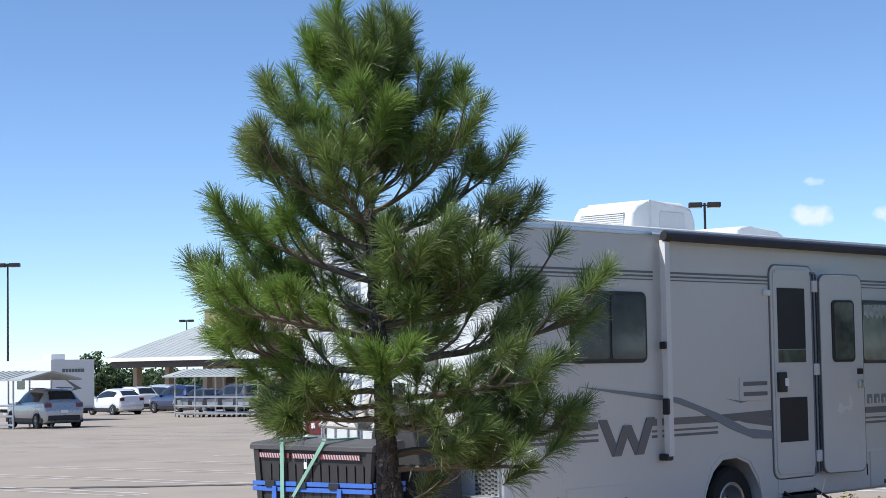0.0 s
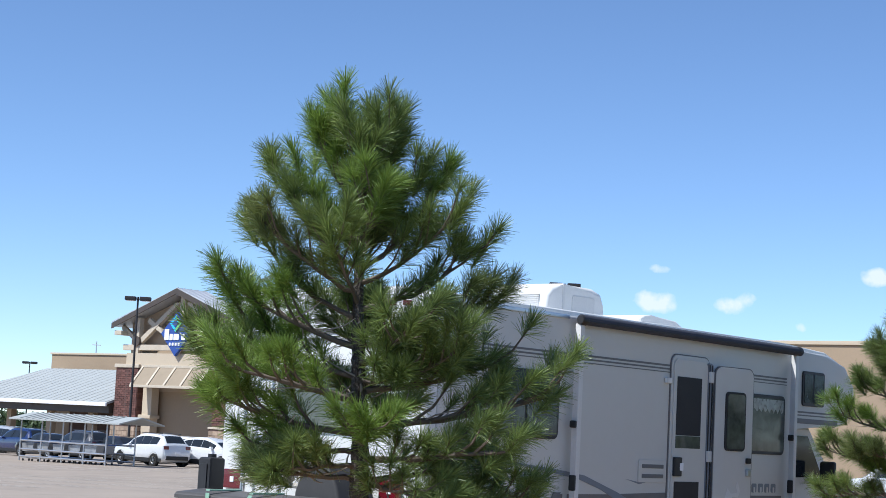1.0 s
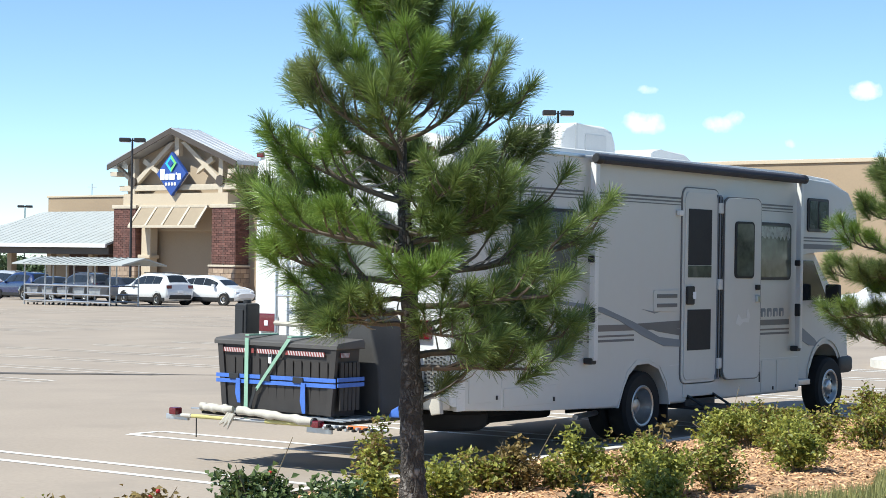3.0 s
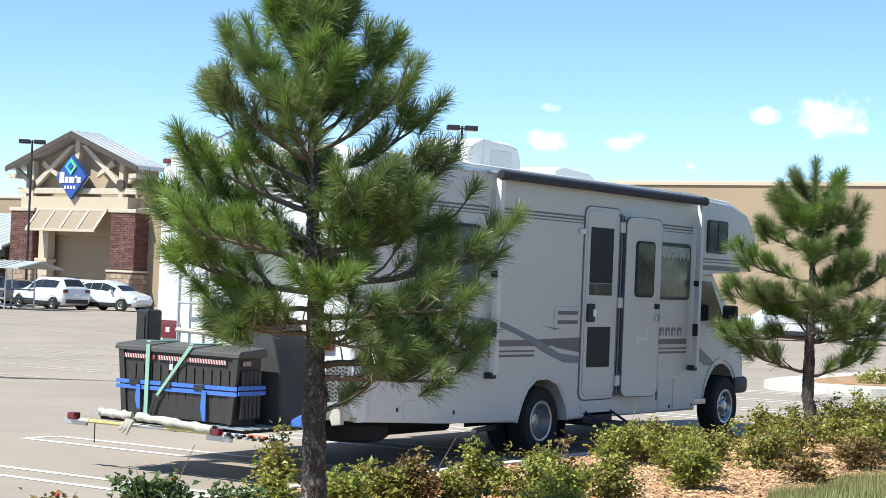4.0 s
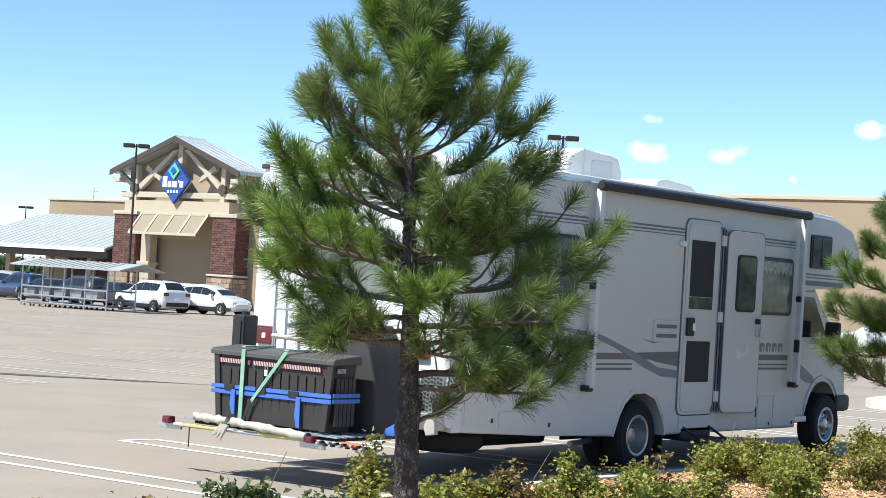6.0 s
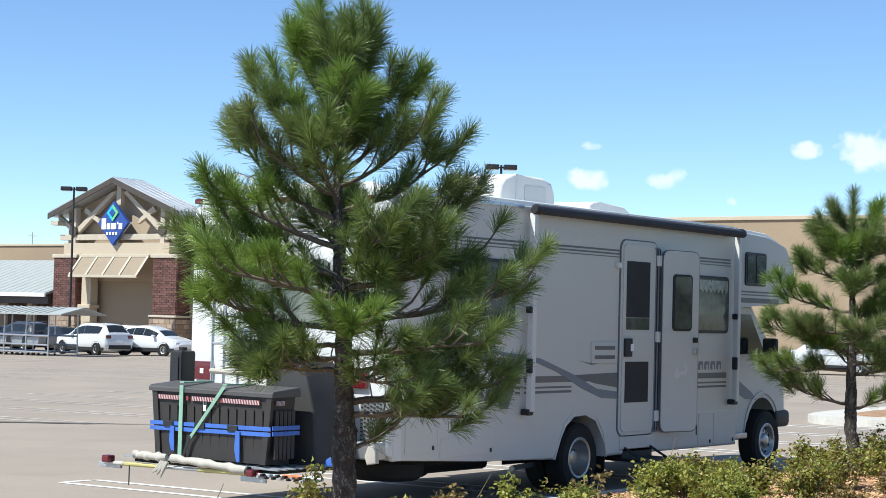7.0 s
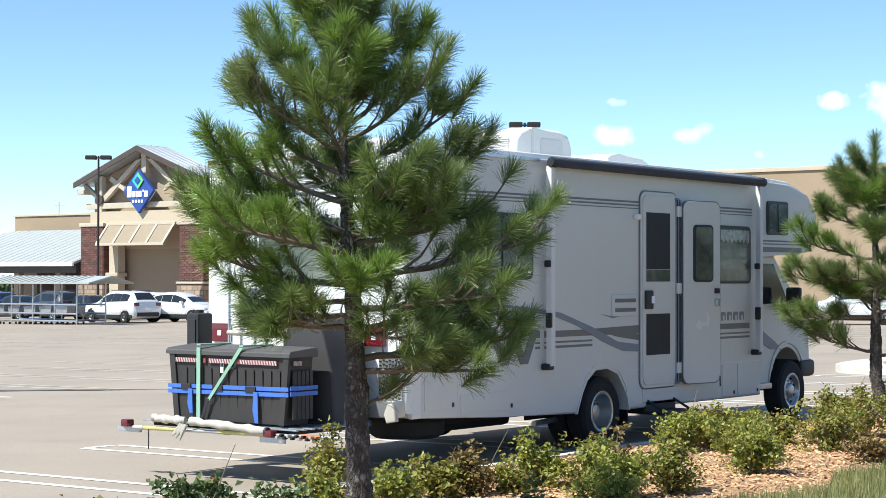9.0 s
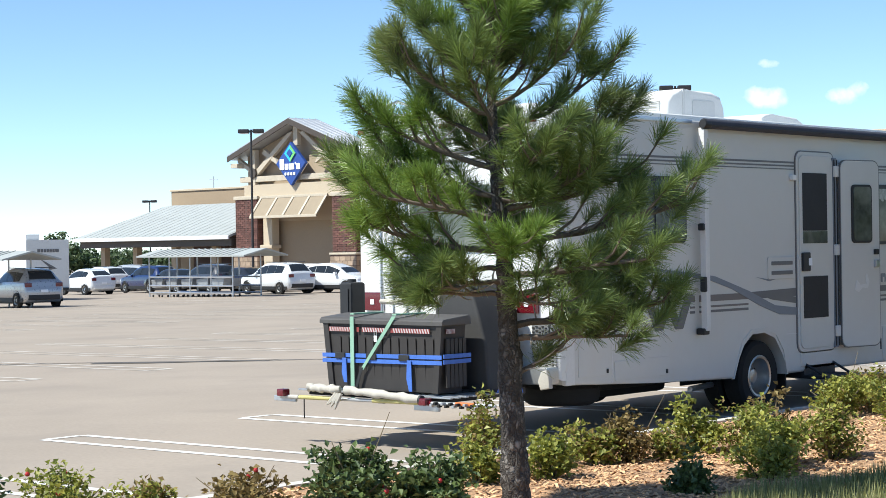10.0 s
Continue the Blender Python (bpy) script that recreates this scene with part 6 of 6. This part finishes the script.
# ---- shrubs ----
def shrub(label, x, y, wide, high, leaf, count, seed, size=0.032, hips=0, dead=0):
    rng = random.Random(seed)
    high *= 0.8
    z0 = bed_height(x, y) - 0.02
    s = thing("shrub", label, "shrub", Matrix.Translation((x, y, z0)), "bed shrubs")
    stems = []
    for k in range(11):
        a, t = rng.uniform(0, math.tau), rng.uniform(0.15, 1.0)
        end = Vector((math.cos(a) * wide * 0.5 * t, math.sin(a) * wide * 0.5 * t, high * rng.uniform(0.6, 1.05) * (1.1 - 0.45 * t)))
        p = [Vector((end.x * 0.15, end.y * 0.15, 0)), Vector((end.x * 0.5, end.y * 0.5, end.z * 0.6)), end]
        part("stem", tube(p, [0.008, 0.006, 0.003], 5), M_STEM, s)
        stems.append(p)
    for k in range(dead):
        a = rng.uniform(0, math.tau)
        end = Vector((math.cos(a) * 0.25, math.sin(a) * 0.25, high * rng.uniform(1.1, 1.6)))
        part("dry_stalk", tube([Vector((0, 0, 0)), end * 0.5 + Vector((0.03, 0, 0.05)), end], [0.006, 0.004, 0.002], 5), M_STEM, s)
    verts, faces = [], []
    sprays = []
    for p in stems:
        for k in range(5):
            t = rng.uniform(0.35, 1.0)
            c = p[0].lerp(p[1], t * 2) if t < 0.5 else p[1].lerp(p[2], t * 2 - 1)
            sprays.append(c + Vector((rng.gauss(0, 0.07 * wide), rng.gauss(0, 0.07 * wide), rng.gauss(0, 0.05))))
    for k in range(count):
        c = rng.choice(sprays) + Vector((rng.gauss(0, 0.04), rng.gauss(0, 0.04), rng.gauss(0, 0.03)))
        c.z = max(0.03, c.z)
        d = Vector((rng.gauss(0, 1), rng.gauss(0, 1), rng.gauss(0.1, 0.7))).normalized()
        w = d.cross(Vector((rng.gauss(0, 0.5), rng.gauss(0, 0.5), 1))).normalized()
        up = w.cross(d) * 0.22
        ln = size * rng.uniform(0.7, 1.35)
        b = len(verts)
        verts += [c, c + d * ln * 0.45 + w * ln * 0.36 + up * ln, c + d * ln * 0.5, c + d * ln * 0.45 - w * ln * 0.36 + up * ln, c + d * ln]
        faces += [(b, b + 1, b + 2), (b, b + 2, b + 3), (b + 1, b + 4, b + 2), (b + 2, b + 4, b + 3)]
    if leaf is M_LEAF and seed % 2:
        cut = int(len(verts) / 5 * 0.68)
        raw("leaves", verts[cut * 5:], [tuple(q - cut * 5 for q in f) for f in faces[cut * 4:]], M_LEAFDRY, s, "withered brown leaves", "stuff")
        verts, faces = verts[: cut * 5], faces[: cut * 4]
    raw("leaves", verts, faces, leaf, s, "", "stuff")
    for k in range(hips):
        c = rng.choice(sprays) + Vector((0, 0, 0.04))
        part("rose_hip", lathe([(0.001, -0.016), (0.013, -0.008), (0.015, 0.004), (0.008, 0.014), (0.001, 0.016)], 8, m=Matrix.Translation(c)), M_HIP, s, "red rose hip")


shrubs = [
    (-5.3, -2.5, 0.9, 0.5, "dark", 8, 2), (-4.95, -2.85, 0.6, 0.42, "dark", 4, 0), (-5.6, -1.95, 0.5, 0.32, "dry", 3, 1), (-6.0, -1.5, 0.45, 0.3, "green", 0, 0), (-6.4, -1.25, 0.55, 0.5, "green", 4, 0), (-6.95, -0.95, 0.65, 0.55, "dark", 2, 0), (-7.5, -0.6, 0.8, 0.6, "dark", 0, 0), (-6.0, -2.3, 0.4, 0.25, "dry", 0, 1),
    (-3.75, -2.15, 0.34, 0.36, "green", 0, 0), (-2.6, -1.2, 0.36, 0.58, "green", 0, 0), (-3.3, -2.4, 0.42, 0.34, "green", 0, 0), (-2.45, -2.1, 0.5, 0.42, "mixed", 0, 1), (-2.2, -2.25, 0.4, 0.45, "dry", 0, 2), (-2.0, -2.45, 0.3, 0.28, "green", 0, 0),
    (-1.5, -2.3, 0.5, 0.42, "mixed", 0, 0), (-1.25, -2.65, 0.5, 0.42, "green", 0, 0), (-2.0, -3.3, 0.75, 0.62, "mixed", 0, 0), (-1.7, -3.1, 0.6, 0.6, "dry", 0, 0), (-2.5, -3.55, 0.5, 0.4, "green", 0, 0), (-1.2, -3.3, 0.55, 0.45, "mixed", 0, 0), (-3.4, -3.6, 0.26, 0.2, "dark", 0, 0),
    (1.85, -1.95, 0.85, 0.55, "mixed", 0, 0), (1.4, -1.9, 0.6, 0.5, "green", 0, 1), (2.3, -1.7, 0.7, 0.52, "dry", 0, 0), (0.1, -3.3, 0.6, 0.48, "mixed", 0, 0), (2.8, -2.2, 0.55, 0.38, "mixed", 0, 0), (0.8, -2.95, 0.8, 0.48, "green", 0, 0), (2.25, -3.0, 0.85, 0.5, "mixed", 0, 0), (1.5, -3.7, 0.5, 0.3, "dry", 0, 0), (5.7, -2.2, 0.9, 0.58, "green", 0, 0), (8.6, -1.5, 1.0, 0.6, "mixed", 0, 0), (5.0, -1.8, 0.85, 0.55, "green", 0, 1), (3.05, -3.5, 0.7, 0.4, "dry", 0, 0), (4.0, -2.5, 0.95, 0.6, "green", 0, 0), (7.2, -1.6, 0.9, 0.58, "mixed", 0, 0), (6.6, -2.5, 0.85, 0.5, "dry", 0, 0), (4.6, -3.1, 0.8, 0.45, "mixed", 0, 0), (9.7, -1.8, 1.0, 0.7, "green", 0, 0), (7.8, -2.4, 0.9, 0.6, "green", 0, 1), (9.0, -2.9, 0.9, 0.5, "dry", 0, 0), (11.0, -1.7, 1.0, 0.7, "mixed", 0, 0), (3.6, -1.45, 0.5, 0.4, "green", 0, 0),
]
WORDS = {"dark": ("dark glossy rose shrub with red hips in the bed", M_LEAFDARK, 1500), "green": ("leafy bright green shrub in the mulch bed", M_LEAF, 1100), "dry": ("half-dry brownish shrub in the mulch bed", M_LEAFDRY, 800), "mixed": ("yellowing green shrub in the mulch bed", M_LEAF, 1200)}
for k, (x, y, wide, high, kind, hips, dead) in enumerate(shrubs):
    label, leaf, count = WORDS[kind]
    shrub(label, x, y, wide, high, leaf, int(1.05 * count * (0.6 + wide * 1.1)), 100 + k, 0.04 if kind != "dark" else 0.046, hips, dead)
for k in range(4):
    x, y = 20.5 + 2.8 * k, 3.0 + 0.5 * (k % 2)
    shrub("low flowering shrub on the traffic island", x, y, 1.2, 0.5, M_LEAFDRY if k % 2 else M_LEAF, 500, 200 + k, 0.06)


# ---- distance ----
def far_tree(x, y, high, wide, seed):
    rng = random.Random(seed)
    z0 = lot(x, y) - 0.2
    t = thing("broadleaf_tree", "dark green broadleaf tree beyond the lot", "tree", Matrix.Translation((x, y, z0)), "far trees")
    part("trunk", tube([(0, 0, 0), (0.1, 0, high * 0.4), (0, 0.1, high * 0.75)], [0.28, 0.2, 0.08], 8), M_BARK, t)
    verts, faces = [], []
    lumps = [(Vector((rng.gauss(0, wide * 0.22), rng.gauss(0, wide * 0.22), high * rng.uniform(0.35, 0.92))), wide * rng.uniform(0.13, 0.24)) for k in range(16)]
    for k in range(1100):
        c, r = rng.choice(lumps)
        d = Vector((rng.gauss(0, 1), rng.gauss(0, 1), rng.gauss(0, 1))).normalized()
        p = c + d * r * rng.uniform(0.6, 1.05)
        a = d.orthogonal().normalized() * 0.22
        q = d.cross(a)
        u = rng.uniform(0, 6.3)
        e, g = a * math.cos(u) + q * math.sin(u), q * math.cos(u) - a * math.sin(u)
        e += d * rng.uniform(-0.12, 0.12)
        b = len(verts)
        verts += [p - e, p + g * 0.6, p + e, p - g * 0.6]
        faces.append((b, b + 1, b + 2, b + 3))
    raw("crown", verts, faces, M_FARLEAF, t, "uneven leafy crown", "stuff")


R6 = random.Random(9)
for k in range(26):
    a = radians(50.5 + 0.42 * k + R6.uniform(-0.15, 0.15))
    d = R6.uniform(175, 215)
    far_tree(-12.5 + d * math.cos(a), -9.8 + d * math.sin(a), R6.uniform(2.6, 3.8) + (2.2 if k in (8, 9) else 0), R6.uniform(3.5, 5.5), 300 + k)
# unseen row of trees across the added verge, which the coach windows mirror
for k in range(17):
    far_tree(40 + 5.6 * k + R6.uniform(-1.5, 1.5), -48 + R6.uniform(-4, 4), R6.uniform(6.5, 9.5), R6.uniform(6.5, 8.5), 400 + k)
